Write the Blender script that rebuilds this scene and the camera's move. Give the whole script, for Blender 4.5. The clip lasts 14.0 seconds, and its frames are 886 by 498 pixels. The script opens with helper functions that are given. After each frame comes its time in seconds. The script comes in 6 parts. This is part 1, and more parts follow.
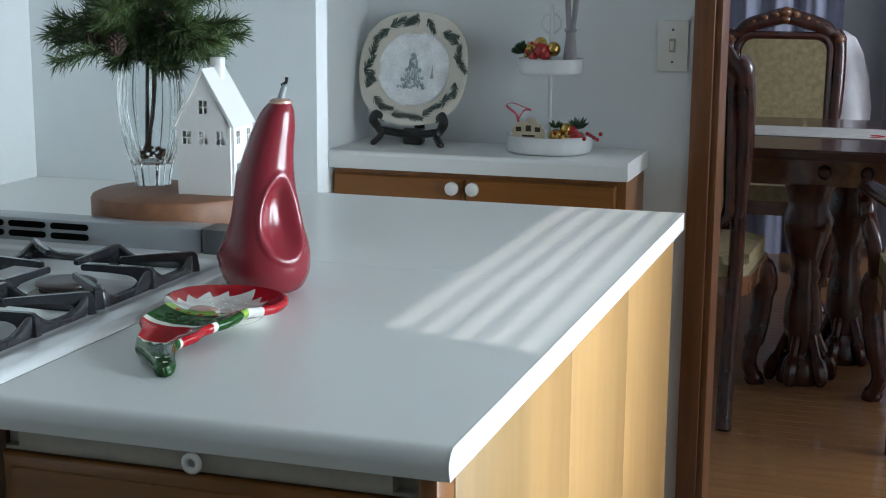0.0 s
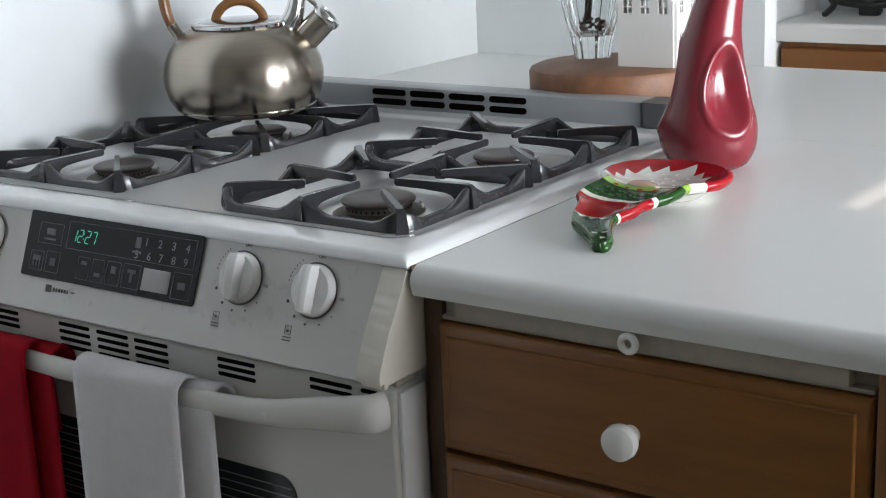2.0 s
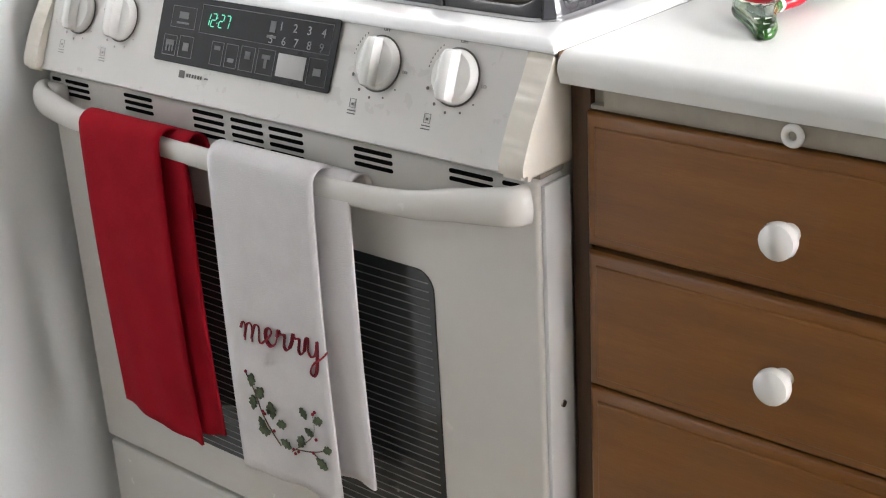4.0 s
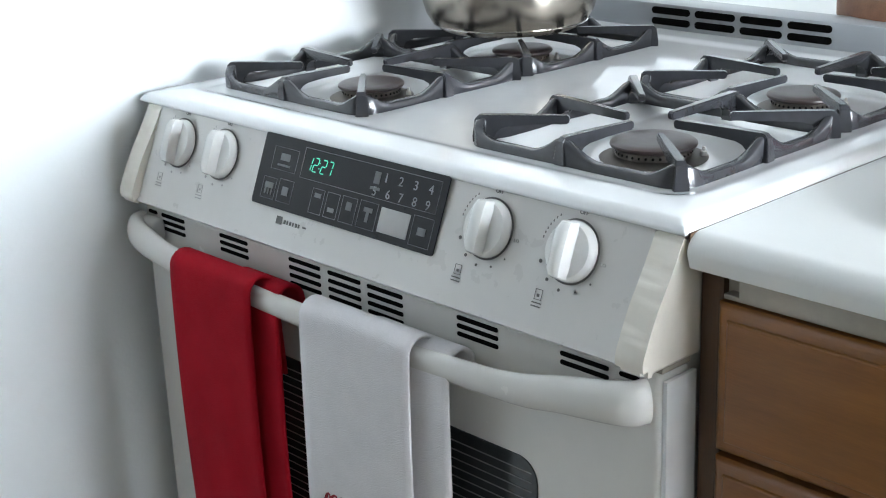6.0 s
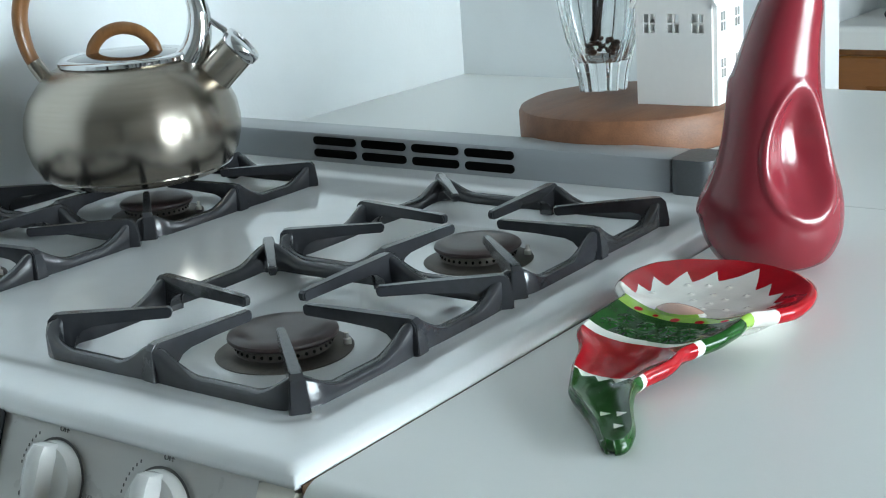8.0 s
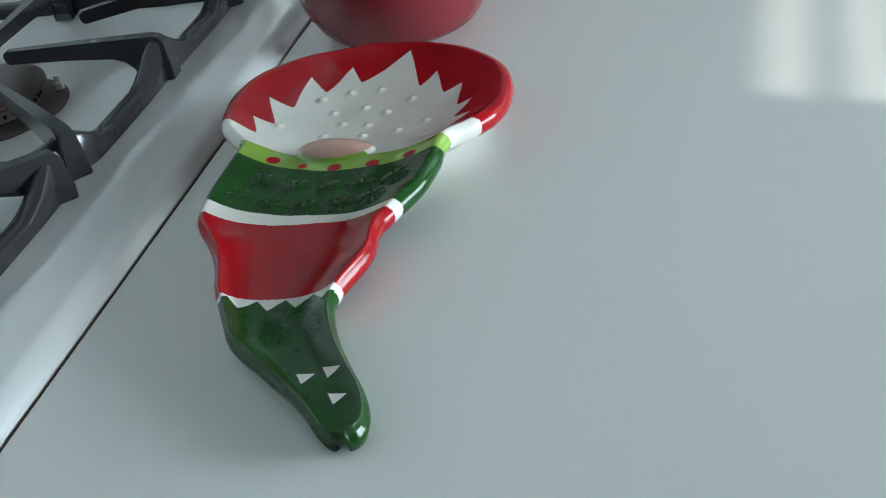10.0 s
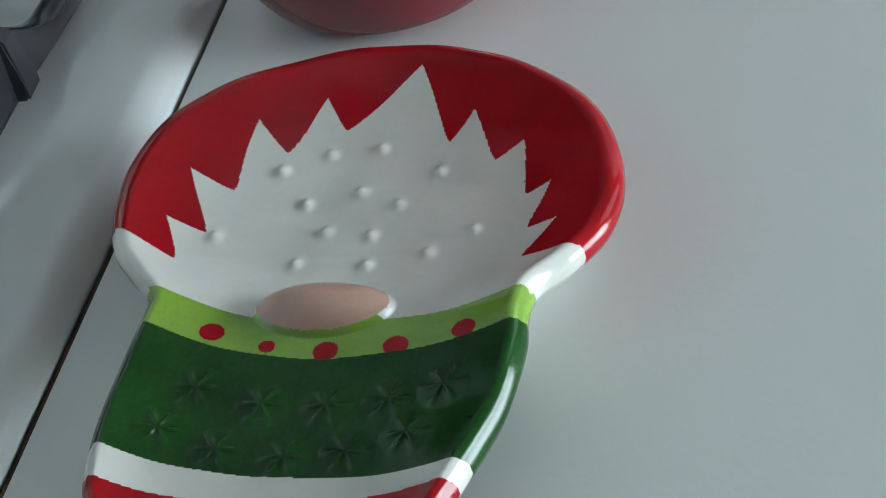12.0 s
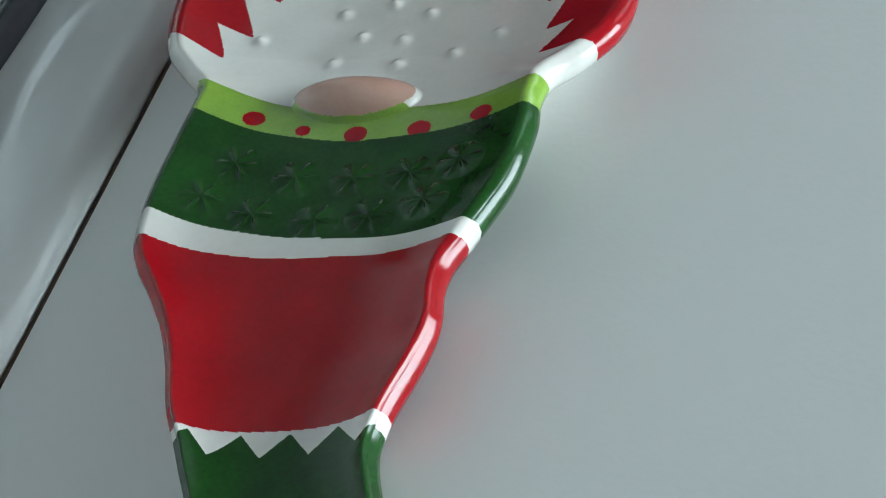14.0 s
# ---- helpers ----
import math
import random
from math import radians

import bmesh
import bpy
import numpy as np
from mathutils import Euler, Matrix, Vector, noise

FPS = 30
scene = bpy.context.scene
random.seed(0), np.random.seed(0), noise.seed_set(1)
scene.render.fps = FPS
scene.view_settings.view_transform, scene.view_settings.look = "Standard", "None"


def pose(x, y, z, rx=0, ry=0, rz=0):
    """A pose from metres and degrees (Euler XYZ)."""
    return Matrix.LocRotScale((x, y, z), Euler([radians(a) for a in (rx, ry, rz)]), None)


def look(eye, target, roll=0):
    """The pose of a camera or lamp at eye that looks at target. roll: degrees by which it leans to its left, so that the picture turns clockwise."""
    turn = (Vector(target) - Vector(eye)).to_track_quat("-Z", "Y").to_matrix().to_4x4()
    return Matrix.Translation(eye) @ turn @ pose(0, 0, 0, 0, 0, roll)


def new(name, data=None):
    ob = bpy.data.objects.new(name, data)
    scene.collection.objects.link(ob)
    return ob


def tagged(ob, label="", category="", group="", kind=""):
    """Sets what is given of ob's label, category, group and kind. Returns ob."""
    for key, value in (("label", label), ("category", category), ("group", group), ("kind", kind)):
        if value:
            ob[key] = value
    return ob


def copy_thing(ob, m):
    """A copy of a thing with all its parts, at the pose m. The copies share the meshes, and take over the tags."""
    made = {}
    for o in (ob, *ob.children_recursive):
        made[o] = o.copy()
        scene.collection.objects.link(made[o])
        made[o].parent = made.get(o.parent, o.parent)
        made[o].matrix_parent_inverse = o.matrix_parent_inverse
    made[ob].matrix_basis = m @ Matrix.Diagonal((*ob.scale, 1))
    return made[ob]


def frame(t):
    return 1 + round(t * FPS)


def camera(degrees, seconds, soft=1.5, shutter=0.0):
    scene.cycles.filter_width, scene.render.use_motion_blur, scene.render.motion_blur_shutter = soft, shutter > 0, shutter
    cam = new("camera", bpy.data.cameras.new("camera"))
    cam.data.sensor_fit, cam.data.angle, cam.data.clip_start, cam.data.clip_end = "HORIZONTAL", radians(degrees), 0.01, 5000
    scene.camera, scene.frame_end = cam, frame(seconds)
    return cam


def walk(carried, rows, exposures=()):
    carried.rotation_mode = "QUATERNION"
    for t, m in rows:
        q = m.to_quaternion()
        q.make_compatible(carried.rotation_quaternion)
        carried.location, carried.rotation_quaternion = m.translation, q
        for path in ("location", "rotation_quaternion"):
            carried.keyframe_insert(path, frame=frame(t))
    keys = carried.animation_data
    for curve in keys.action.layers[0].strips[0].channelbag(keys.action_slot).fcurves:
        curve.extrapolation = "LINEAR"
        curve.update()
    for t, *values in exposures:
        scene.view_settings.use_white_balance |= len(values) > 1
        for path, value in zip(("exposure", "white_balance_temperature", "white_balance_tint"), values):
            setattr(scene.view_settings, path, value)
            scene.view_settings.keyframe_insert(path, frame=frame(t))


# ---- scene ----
cam = camera(35.0, 14.0, soft=1.1)
PATH = [
    (0, (0.79, -1.049, 1.298), (0.194, 0.821, 0.917), 0.4),
    (0.5, (0.767, -1.052, 1.293), (0.11, 0.792, 0.884), 0.1),
    (1, (0.742, -1.028, 1.286), (0.01, 0.781, 0.849), -0.8),
    (1.5, (0.731, -0.995, 1.278), (-0.226, 0.694, 0.798), -2.1),
    (2, (0.749, -0.98, 1.268), (-0.38, 0.584, 0.74), -2.6),
    (2.5, (0.736, -0.985, 1.253), (-0.461, 0.511, 0.676), -3.2),
    (3, (0.713, -0.991, 1.23), (-0.458, 0.488, 0.565), -2.8),
    (3.2, (0.704, -0.984, 1.226), (-0.471, 0.464, 0.503), -3.0),
    (5.3, (0.704, -0.903, 1.247), (-0.622, 0.39, 0.493), -3.9),
    (5.5, (0.69, -0.891, 1.251), (-0.652, 0.393, 0.511), -3.4),
    (6, (0.613, -0.825, 1.254), (-0.77, 0.468, 0.611), -2.2),
    (6.5, (0.527, -0.783, 1.27), (-0.817, 0.582, 0.695), -1.8),
    (7, (0.499, -0.727, 1.261), (-0.798, 0.7, 0.73), -3.0),
    (7.5, (0.497, -0.618, 1.259), (-0.729, 0.869, 0.728), -4.0),
    (8, (0.501, -0.518, 1.246), (-0.653, 1.024, 0.707), -4.0),
    (8.5, (0.454, -0.441, 1.229), (-0.606, 1.13, 0.59), -3.8),
    (9, (0.378, -0.352, 1.209), (-0.505, 1.291, 0.488), -8.1),
    (9.2, (0.361, -0.331, 1.209), (-0.423, 1.344, 0.448), -8.9),
    (11.3, (0.213, -0.046, 1.179), (-0.196, 1.464, -0.066), -12.0),
    (11.5, (0.21, -0.014, 1.171), (-0.223, 1.523, -0.034), -12.2),
    (12, (0.185, 0.055, 1.169), (-0.22, 1.542, -0.106), -12.5),
    (12.5, (0.18, 0.076, 1.154), (-0.299, 1.541, -0.12), -14.3),
    (13, (0.172, 0.075, 1.154), (-0.293, 1.486, -0.185), -14.2),
    (13.5, (0.185, 0.053, 1.15), (-0.317, 1.455, -0.184), -14.9),
    (14, (0.207, 0.01, 1.159), (-0.317, 1.409, -0.17), -14.9),
]
walk(cam, [(t, look(eye, target, roll)) for t, eye, target, roll in PATH],
     [(0, -0.18, 6250, 12), (1.0, -0.18, 6270, 12), (1.6, -0.14, 6550, 18), (2.0, 0.2, 6950, 21), (2.4, 0.52, 7100, 24), (3.0, 1.05, 7500, 26), (5.4, 1.5, 7100, 25), (6.2, 1.0, 6500, 15), (7.0, 0.5, 6380, 10), (8.0, 0.27, 6380, 9), (9.0, 0.07, 6330, 8), (11.3, -0.22, 6300, 7), (12.6, -0.26, 6380, 8), (14.0, -0.12, 6330, 7)])

# ---- light ----
world = bpy.data.worlds.new("sky_world")
scene.world = world
world.use_nodes = True
wn = world.node_tree
sky = wn.nodes.new("ShaderNodeTexSky")
sky.sky_type = "NISHITA"
sky.sun_disc = False
SUN_WAY = Vector((-0.956, 0.29, -0.33)).normalized()
sky.sun_elevation = math.asin(-SUN_WAY.z)
sky.sun_rotation = math.atan2(-SUN_WAY.x, -SUN_WAY.y)
wn.nodes["Background"].inputs["Strength"].default_value = 0.1
wn.links.new(sky.outputs[0], wn.nodes["Background"].inputs["Color"])

sun = new("sun", bpy.data.lights.new("sun", "SUN"))
sun.data.energy = 5.0
sun.data.angle = radians(0.38)
sun.data.color = (1.0, 0.93, 0.82)
sun.matrix_world = look((6, -2, 4), Vector((6, -2, 4)) + SUN_WAY)


def area_lamp(name, at, towards, width, height, watts, color, spread=180):
    lamp = new(name, bpy.data.lights.new(name, "AREA"))
    lamp.data.shape = "RECTANGLE"
    lamp.data.size, lamp.data.size_y = width, height
    lamp.data.energy = watts
    lamp.data.spread = radians(spread)
    lamp.data.color = color
    lamp.matrix_world = look(at, towards)
    return lamp


SKY = (0.78, 0.93, 1.0)
area_lamp("sky_light_blind", (1.6, 0.48, 1.03), (0.0, 0.36, 0.95), 1.06, 0.8, 20, SKY, 100)
# weak fill from the side and rear, added at unseen window openings
area_lamp("sky_light_side", (1.66, -0.95, 1.55), (0.0, -0.95, 1.35), 1.25, 1.05, 0.85, SKY)
area_lamp("sky_light_rear", (0.35, -2.64, 1.6), (0.35, 0, 1.4), 1.45, 1.05, 0.45, SKY)
# lamp added to brighten the counter, in an opening invented for it
area_lamp("sky_light_alcove", (1.66, 1.54, 1.6), (0.1, 0.75, 0.95), 0.78, 0.95, 4.2, SKY)
# lamp added inside the solid east wall to brighten the dining room
area_lamp("sky_light_dining", (3.42, 3.9, 1.5), (0.4, 4.2, 0.8), 1.7, 1.4, 140, (0.8, 0.9, 1.0))

# ---- materials ----


def mat(name, color, rough=0.5, metal=0.0, var=0.08, scale=6.0, bump=0.0, bscale=200.0, coat=0.0, dark=None, stretch=(1, 1, 1), spec=0.5, sub=0.0):
    """Base colour with two scales of variation, fine relief and gloss."""
    m = bpy.data.materials.new(name)
    m.use_nodes = True
    nt = m.node_tree
    N, L = nt.nodes, nt.links
    b = N["Principled BSDF"]
    b.inputs["Metallic"].default_value = metal
    b.inputs["Coat Weight"].default_value = coat
    b.inputs["Coat Roughness"].default_value = 0.06
    b.inputs["Specular IOR Level"].default_value = spec
    if sub:
        b.inputs["Subsurface Weight"].default_value = sub
        b.inputs["Subsurface Radius"].default_value = (0.01, 0.006, 0.004)
    tc = N.new("ShaderNodeTexCoord")
    mp = N.new("ShaderNodeMapping")
    mp.inputs["Scale"].default_value = stretch
    L.new(tc.outputs["Object"], mp.inputs["Vector"])
    big = N.new("ShaderNodeTexNoise")
    big.inputs["Scale"].default_value = scale
    big.inputs["Detail"].default_value = 4
    small = N.new("ShaderNodeTexNoise")
    small.inputs["Scale"].default_value = scale * 14
    small.inputs["Detail"].default_value = 6
    for n in (big, small):
        L.new(mp.outputs[0], n.inputs["Vector"])
    mix = N.new("ShaderNodeMath")
    mix.operation = "MULTIPLY_ADD"
    L.new(big.outputs["Fac"], mix.inputs[0])
    mix.inputs[1].default_value = 0.65
    half = N.new("ShaderNodeMath")
    half.operation = "MULTIPLY"
    half.inputs[1].default_value = 0.35
    L.new(small.outputs["Fac"], half.inputs[0])
    L.new(half.outputs[0], mix.inputs[2])
    ramp = N.new("ShaderNodeValToRGB")
    lo = dark or tuple(c * (1 - var * 1.6) for c in color)
    hi = color if dark else tuple(min(1, c * (1 + var)) for c in color)
    ramp.color_ramp.elements[0].position = 0.32
    ramp.color_ramp.elements[1].position = 0.68
    ramp.color_ramp.elements[0].color = (*lo, 1)
    ramp.color_ramp.elements[1].color = (*hi, 1)
    L.new(mix.outputs[0], ramp.inputs[0])
    L.new(ramp.outputs[0], b.inputs["Base Color"])
    rr = N.new("ShaderNodeMapRange")
    rr.inputs["To Min"].default_value = max(0.02, rough * 0.85)
    rr.inputs["To Max"].default_value = min(1, rough * 1.2)
    L.new(small.outputs["Fac"], rr.inputs["Value"])
    L.new(rr.outputs[0], b.inputs["Roughness"])
    if bump:
        fine = N.new("ShaderNodeTexNoise")
        fine.inputs["Scale"].default_value = bscale
        fine.inputs["Detail"].default_value = 3
        L.new(mp.outputs[0], fine.inputs["Vector"])
        bp = N.new("ShaderNodeBump")
        bp.inputs["Strength"].default_value = bump
        bp.inputs["Distance"].default_value = 0.002
        L.new(fine.outputs["Fac"], bp.inputs["Height"])
        L.new(bp.outputs[0], b.inputs["Normal"])
    return m


def wood(name, light, dark, rough=0.35, axis=(1, 12, 12), scale=3.0, coat=0.2, bump=0.12):
    """Grain drawn out along one axis, with pores."""
    m = mat(name, light, rough, 0, scale=scale, bump=bump, bscale=60, coat=coat, dark=dark, stretch=axis)
    return m


def glass(name, tint=(1, 1, 1), rough=0.0, ior=1.5):
    m = bpy.data.materials.new(name)
    m.use_nodes = True
    b = m.node_tree.nodes["Principled BSDF"]
    b.inputs["Transmission Weight"].default_value = 1.0
    b.inputs["Roughness"].default_value = rough
    b.inputs["IOR"].default_value = ior
    b.inputs["Base Color"].default_value = (*tint, 1)
    return m


def glow(name, color, strength):
    m = bpy.data.materials.new(name)
    m.use_nodes = True
    b = m.node_tree.nodes["Principled BSDF"]
    b.inputs["Base Color"].default_value = (0.01, 0.03, 0.02, 1)
    b.inputs["Emission Color"].default_value = (*color, 1)
    b.inputs["Emission Strength"].default_value = strength
    return m


def brushed(*args, **kw):
    """Metal brushed round its upright axis."""
    m = mat(*args, **kw)
    b = m.node_tree.nodes["Principled BSDF"]
    b.inputs["Anisotropic"].default_value = 0.8
    b.inputs["Anisotropic Rotation"].default_value = 0.25
    t = m.node_tree.nodes.new("ShaderNodeTangent")
    t.direction_type, t.axis = "RADIAL", "Z"
    m.node_tree.links.new(t.outputs[0], b.inputs["Tangent"])
    return m


M_WALL = mat("wall_paint", (0.74, 0.77, 0.78), 0.6, var=0.025, scale=1.5, bump=0.12, bscale=180)
M_CEIL = mat("ceiling_paint", (0.8, 0.8, 0.79), 0.8, var=0.02, bump=0.2, bscale=120)
M_LAM = mat("white_laminate", (0.81, 0.82, 0.8), 0.3, var=0.006, scale=3, bump=0.04, bscale=420, spec=0.4)
M_LAM2 = mat("white_laminate_edge", (0.74, 0.74, 0.72), 0.3, var=0.03, scale=5, bump=0.03)
M_ENAMEL = mat("white_enamel", (0.8, 0.81, 0.81), 0.1, var=0.03, scale=3, coat=0.6, spec=0.5)
M_PANEL = mat("range_panel_white", (0.66, 0.645, 0.62), 0.28, var=0.02, scale=4)
M_CREAM = mat("cream_plastic", (0.8, 0.755, 0.67), 0.3, var=0.04, scale=8)
M_DOOR = mat("oven_door_white", (0.68, 0.665, 0.63), 0.25, var=0.02, scale=3)
M_KNOB = mat("white_plastic", (0.82, 0.82, 0.8), 0.2, var=0.02, scale=30, coat=0.3)
M_CERAM_KNOB = mat("glazed_white", (0.82, 0.81, 0.78), 0.12, var=0.02, coat=0.6)
M_BLACKGLASS = mat("black_glass", (0.008, 0.009, 0.011), 0.12, var=0.2, spec=0.25)
M_OVENGLASS = mat("oven_window_glass", (0.03, 0.035, 0.036), 0.06, var=0.2, spec=0.4)
M_DARK = mat("dark_slot", (0.005, 0.0045, 0.004), 0.9, var=0.2, spec=0.05)
M_GRATE = mat("grey_enamelled_iron", (0.036, 0.038, 0.044), 0.22, var=0.3, scale=9, bump=0.05, bscale=300, coat=0.25, dark=(0.024, 0.0235, 0.026), spec=0.5)
M_BURNER = mat("burner_brown_iron", (0.062, 0.04, 0.038), 0.3, var=0.3, scale=8, dark=(0.05, 0.033, 0.031))
M_BURNBASE = mat("burner_base_metal", (0.13, 0.115, 0.1), 0.5, metal=0.7, var=0.25, scale=30)
M_GREYMETAL = mat("grey_painted_metal", (0.33, 0.35, 0.365), 0.3, metal=0.3, var=0.02, scale=5, stretch=(1, 20, 20))
M_GREYCAP = mat("grey_cap_plastic", (0.085, 0.09, 0.095), 0.45, var=0.12, scale=40, bump=0.15)
M_OAK = wood("honey_oak", (0.285, 0.105, 0.018), (0.205, 0.072, 0.011), 0.36, axis=(1.2, 14, 14), scale=4)
M_OAKV = wood("honey_oak_upright", (0.3, 0.122, 0.03), (0.19, 0.07, 0.017), 0.38, axis=(14, 14, 1.2), scale=4)
M_GRIME = mat("rusty_grime", (0.12, 0.06, 0.025), 0.8, var=0.5, scale=40, dark=(0.02, 0.014, 0.01))
# oak darkened to carry the shadow in the gap beside the range
M_OAKSHADE = wood("shaded_oak_edge", (0.1, 0.045, 0.016), (0.06, 0.026, 0.01), 0.5, axis=(14, 14, 1.2), scale=4)
M_PANELWOOD = wood("maple_panel", (0.36, 0.215, 0.085), (0.29, 0.165, 0.06), 0.4, axis=(14, 14, 1.2), scale=3.2)
M_CASING = wood("cherry_casing", (0.27, 0.105, 0.035), (0.16, 0.055, 0.018), 0.4, axis=(14, 14, 1.0), scale=4)
M_GREYEDGE = mat("grey_cabinet_edge", (0.4, 0.36, 0.3), 0.5, var=0.08, scale=9)
M_RISER = wood("walnut_slab", (0.27, 0.118, 0.057), (0.16, 0.066, 0.032), 0.5, axis=(9, 1.2, 9), scale=5, coat=0.0, bump=0.25)
M_BLACKWIRE = mat("black_wire", (0.02, 0.02, 0.02), 0.4, metal=0.5)
M_PEAR = mat("burgundy_glaze", (0.2, 0.018, 0.028), 0.23, var=0.03, scale=6, coat=0.15)
M_STEEL = brushed("brushed_steel", (0.41, 0.365, 0.31), 0.24, metal=1.0, var=0.06, scale=10, stretch=(1, 1, 30), bump=0.02, bscale=300)
M_LID = mat("dark_polished_steel", (0.2, 0.2, 0.2), 0.1, metal=1.0, var=0.04)
M_CHROME = mat("chrome", (0.7, 0.7, 0.7), 0.07, metal=1.0, var=0.02)
M_KETTLEWOOD = wood("kettle_handle_wood", (0.29, 0.13, 0.045), (0.16, 0.065, 0.02), 0.35, axis=(10, 10, 3), scale=12)
M_REDCLOTH = mat("red_cotton", (0.4, 0.008, 0.018), 0.9, var=0.12, scale=25, bump=0.6, bscale=900, spec=0.15)
M_WHITECLOTH = mat("white_cotton", (0.76, 0.74, 0.75), 0.9, var=0.04, scale=25, bump=0.6, bscale=900, spec=0.15)
M_REDTHREAD = mat("red_embroidery", (0.33, 0.012, 0.03), 0.8, var=0.2, scale=200, bump=0.8, bscale=2500)
M_GREENTHREAD = mat("green_embroidery", (0.1, 0.14, 0.075), 0.8, var=0.3, scale=200, bump=0.8, bscale=2500)
M_BROWNTHREAD = mat("brown_embroidery", (0.14, 0.08, 0.05), 0.8, var=0.3, scale=200)
M_GL_RED = mat("red_glaze", (0.4, 0.006, 0.012), 0.14, var=0.14, scale=45, coat=0.12, spec=0.3, bump=0.05, bscale=160)
M_GL_WHITE = mat("white_glaze", (0.8, 0.77, 0.71), 0.12, var=0.04, scale=35, coat=0.4)
M_GL_GREEN = mat("dark_green_glaze", (0.013, 0.068, 0.011), 0.14, var=0.25, scale=55, coat=0.12, spec=0.3, bump=0.05, bscale=160)
M_GL_LIME = mat("light_green_glaze", (0.25, 0.42, 0.055), 0.1, var=0.1, scale=70, coat=0.8)
M_GL_PINK = mat("pink_glaze", (0.6, 0.36, 0.28), 0.1, var=0.06, scale=55, coat=0.8)
M_HOUSE = mat("matte_white_ceramic", (0.76, 0.75, 0.73), 0.45, var=0.02, scale=12)
M_GLASS = glass("clear_crystal", (0.97, 0.99, 0.99))
M_NEEDLE = mat("pine_needles", (0.115, 0.175, 0.05), 0.5, var=0.5, scale=16, dark=(0.028, 0.055, 0.02))
M_TWIG = mat("brown_twig", (0.05, 0.032, 0.022), 0.8, var=0.3, scale=60, bump=0.5)
M_CONE = mat("pine_cone_scales", (0.075, 0.045, 0.03), 0.7, var=0.4, scale=60)
M_PEBBLE = mat("brown_pebbles", (0.1, 0.055, 0.04), 0.3, var=0.4, scale=80)
M_PLATE = mat("ivory_china", (0.62, 0.58, 0.49), 0.16, var=0.03, scale=14, coat=0.6)
M_PLATEMID = mat("silvery_frost_glaze", (0.82, 0.84, 0.85), 0.12, var=0.2, scale=22, coat=0.8, bump=0.3, bscale=90)
M_SPRIG = mat("painted_green_sprigs", (0.04, 0.065, 0.05), 0.3, var=0.4, scale=90)
M_TREEPRINT = mat("painted_blue_grey_fir", (0.36, 0.44, 0.45), 0.25, var=0.3, scale=60)
M_BLACKWOOD = mat("black_lacquer_wood", (0.014, 0.013, 0.013), 0.3, var=0.3, scale=20, coat=0.3)
M_TIN = mat("white_enamel_tin", (0.7, 0.72, 0.73), 0.25, var=0.05, scale=20)
M_GOLD = mat("gold_bauble", (0.65, 0.42, 0.12), 0.2, metal=1.0, var=0.1, scale=20)
M_REDBAUBLE = mat("red_bauble", (0.4, 0.02, 0.02), 0.18, var=0.1, scale=20, coat=0.6)
M_PINKRIB = mat("pink_ribbon", (0.55, 0.07, 0.12), 0.5, var=0.15, scale=40)
M_CREAMHOUSE = mat("cream_paint", (0.55, 0.47, 0.33), 0.5, var=0.12, scale=60)
M_GREYWOOD = mat("grey_washed_wood", (0.3, 0.28, 0.29), 0.6, var=0.2, scale=30, stretch=(1, 1, .2))
M_SWITCH = mat("ivory_switch_plastic", (0.72, 0.71, 0.66), 0.3, var=0.02)
M_PRINT = mat("grey_print", (0.12, 0.115, 0.11), 0.5, var=0.1)
M_PRINTSOFT = mat("pale_grey_print", (0.38, 0.37, 0.36), 0.5, var=0.1)
M_KEYLINE = mat("key_outline_grey", (0.14, 0.145, 0.15), 0.4, var=0.1)
M_WINLINE = mat("oven_rack_line_grey", (0.2, 0.21, 0.21), 0.4, var=0.1)
M_KEYTEXT = mat("key_text_grey", (0.27, 0.28, 0.29), 0.4, var=0.05)
M_KEYPAD = mat("cancel_key_grey", (0.45, 0.44, 0.43), 0.35, var=0.05)
M_CLOCK = glow("clock_segments", (0.04, 0.6, 0.38), 0.65)
M_FLOOR = wood("oak_floor", (0.36, 0.175, 0.065), (0.22, 0.1, 0.036), 0.3, axis=(1.0, 9, 9), scale=4, coat=0.3)
M_TILE = mat("kitchen_floor_vinyl", (0.42, 0.36, 0.28), 0.4, var=0.15, scale=6)
M_MAHOG = wood("dark_mahogany", (0.075, 0.022, 0.014), (0.026, 0.008, 0.006), 0.22, axis=(3, 3, 3), scale=6, coat=0.3)
# lighter copy of the mahogany: highlights on the carving put into the colour
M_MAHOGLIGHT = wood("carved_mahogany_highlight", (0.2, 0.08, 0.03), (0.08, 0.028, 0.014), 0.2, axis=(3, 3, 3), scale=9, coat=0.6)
M_UPHOL = mat("olive_gold_damask", (0.36, 0.29, 0.15), 0.7, var=0.3, scale=45, bump=0.5, bscale=500, dark=(0.2, 0.155, 0.075))
M_RUNNER = mat("ivory_table_runner", (0.6, 0.58, 0.54), 0.85, var=0.1, scale=30, bump=0.4, bscale=700)
M_SHEER = mat("lavender_grey_curtain", (0.33, 0.34, 0.43), 0.85, var=0.12, scale=5, stretch=(6, 1, 1))
M_BLIND = mat("white_blind_slat", (0.75, 0.74, 0.7), 0.5, var=0.03)
M_LEAF = mat("dark_green_leaf", (0.03, 0.07, 0.03), 0.4, var=0.4, scale=30)
M_BERRY = mat("red_berry", (0.38, 0.015, 0.015), 0.25, var=0.1, coat=0.4)

# ---- building helpers ----


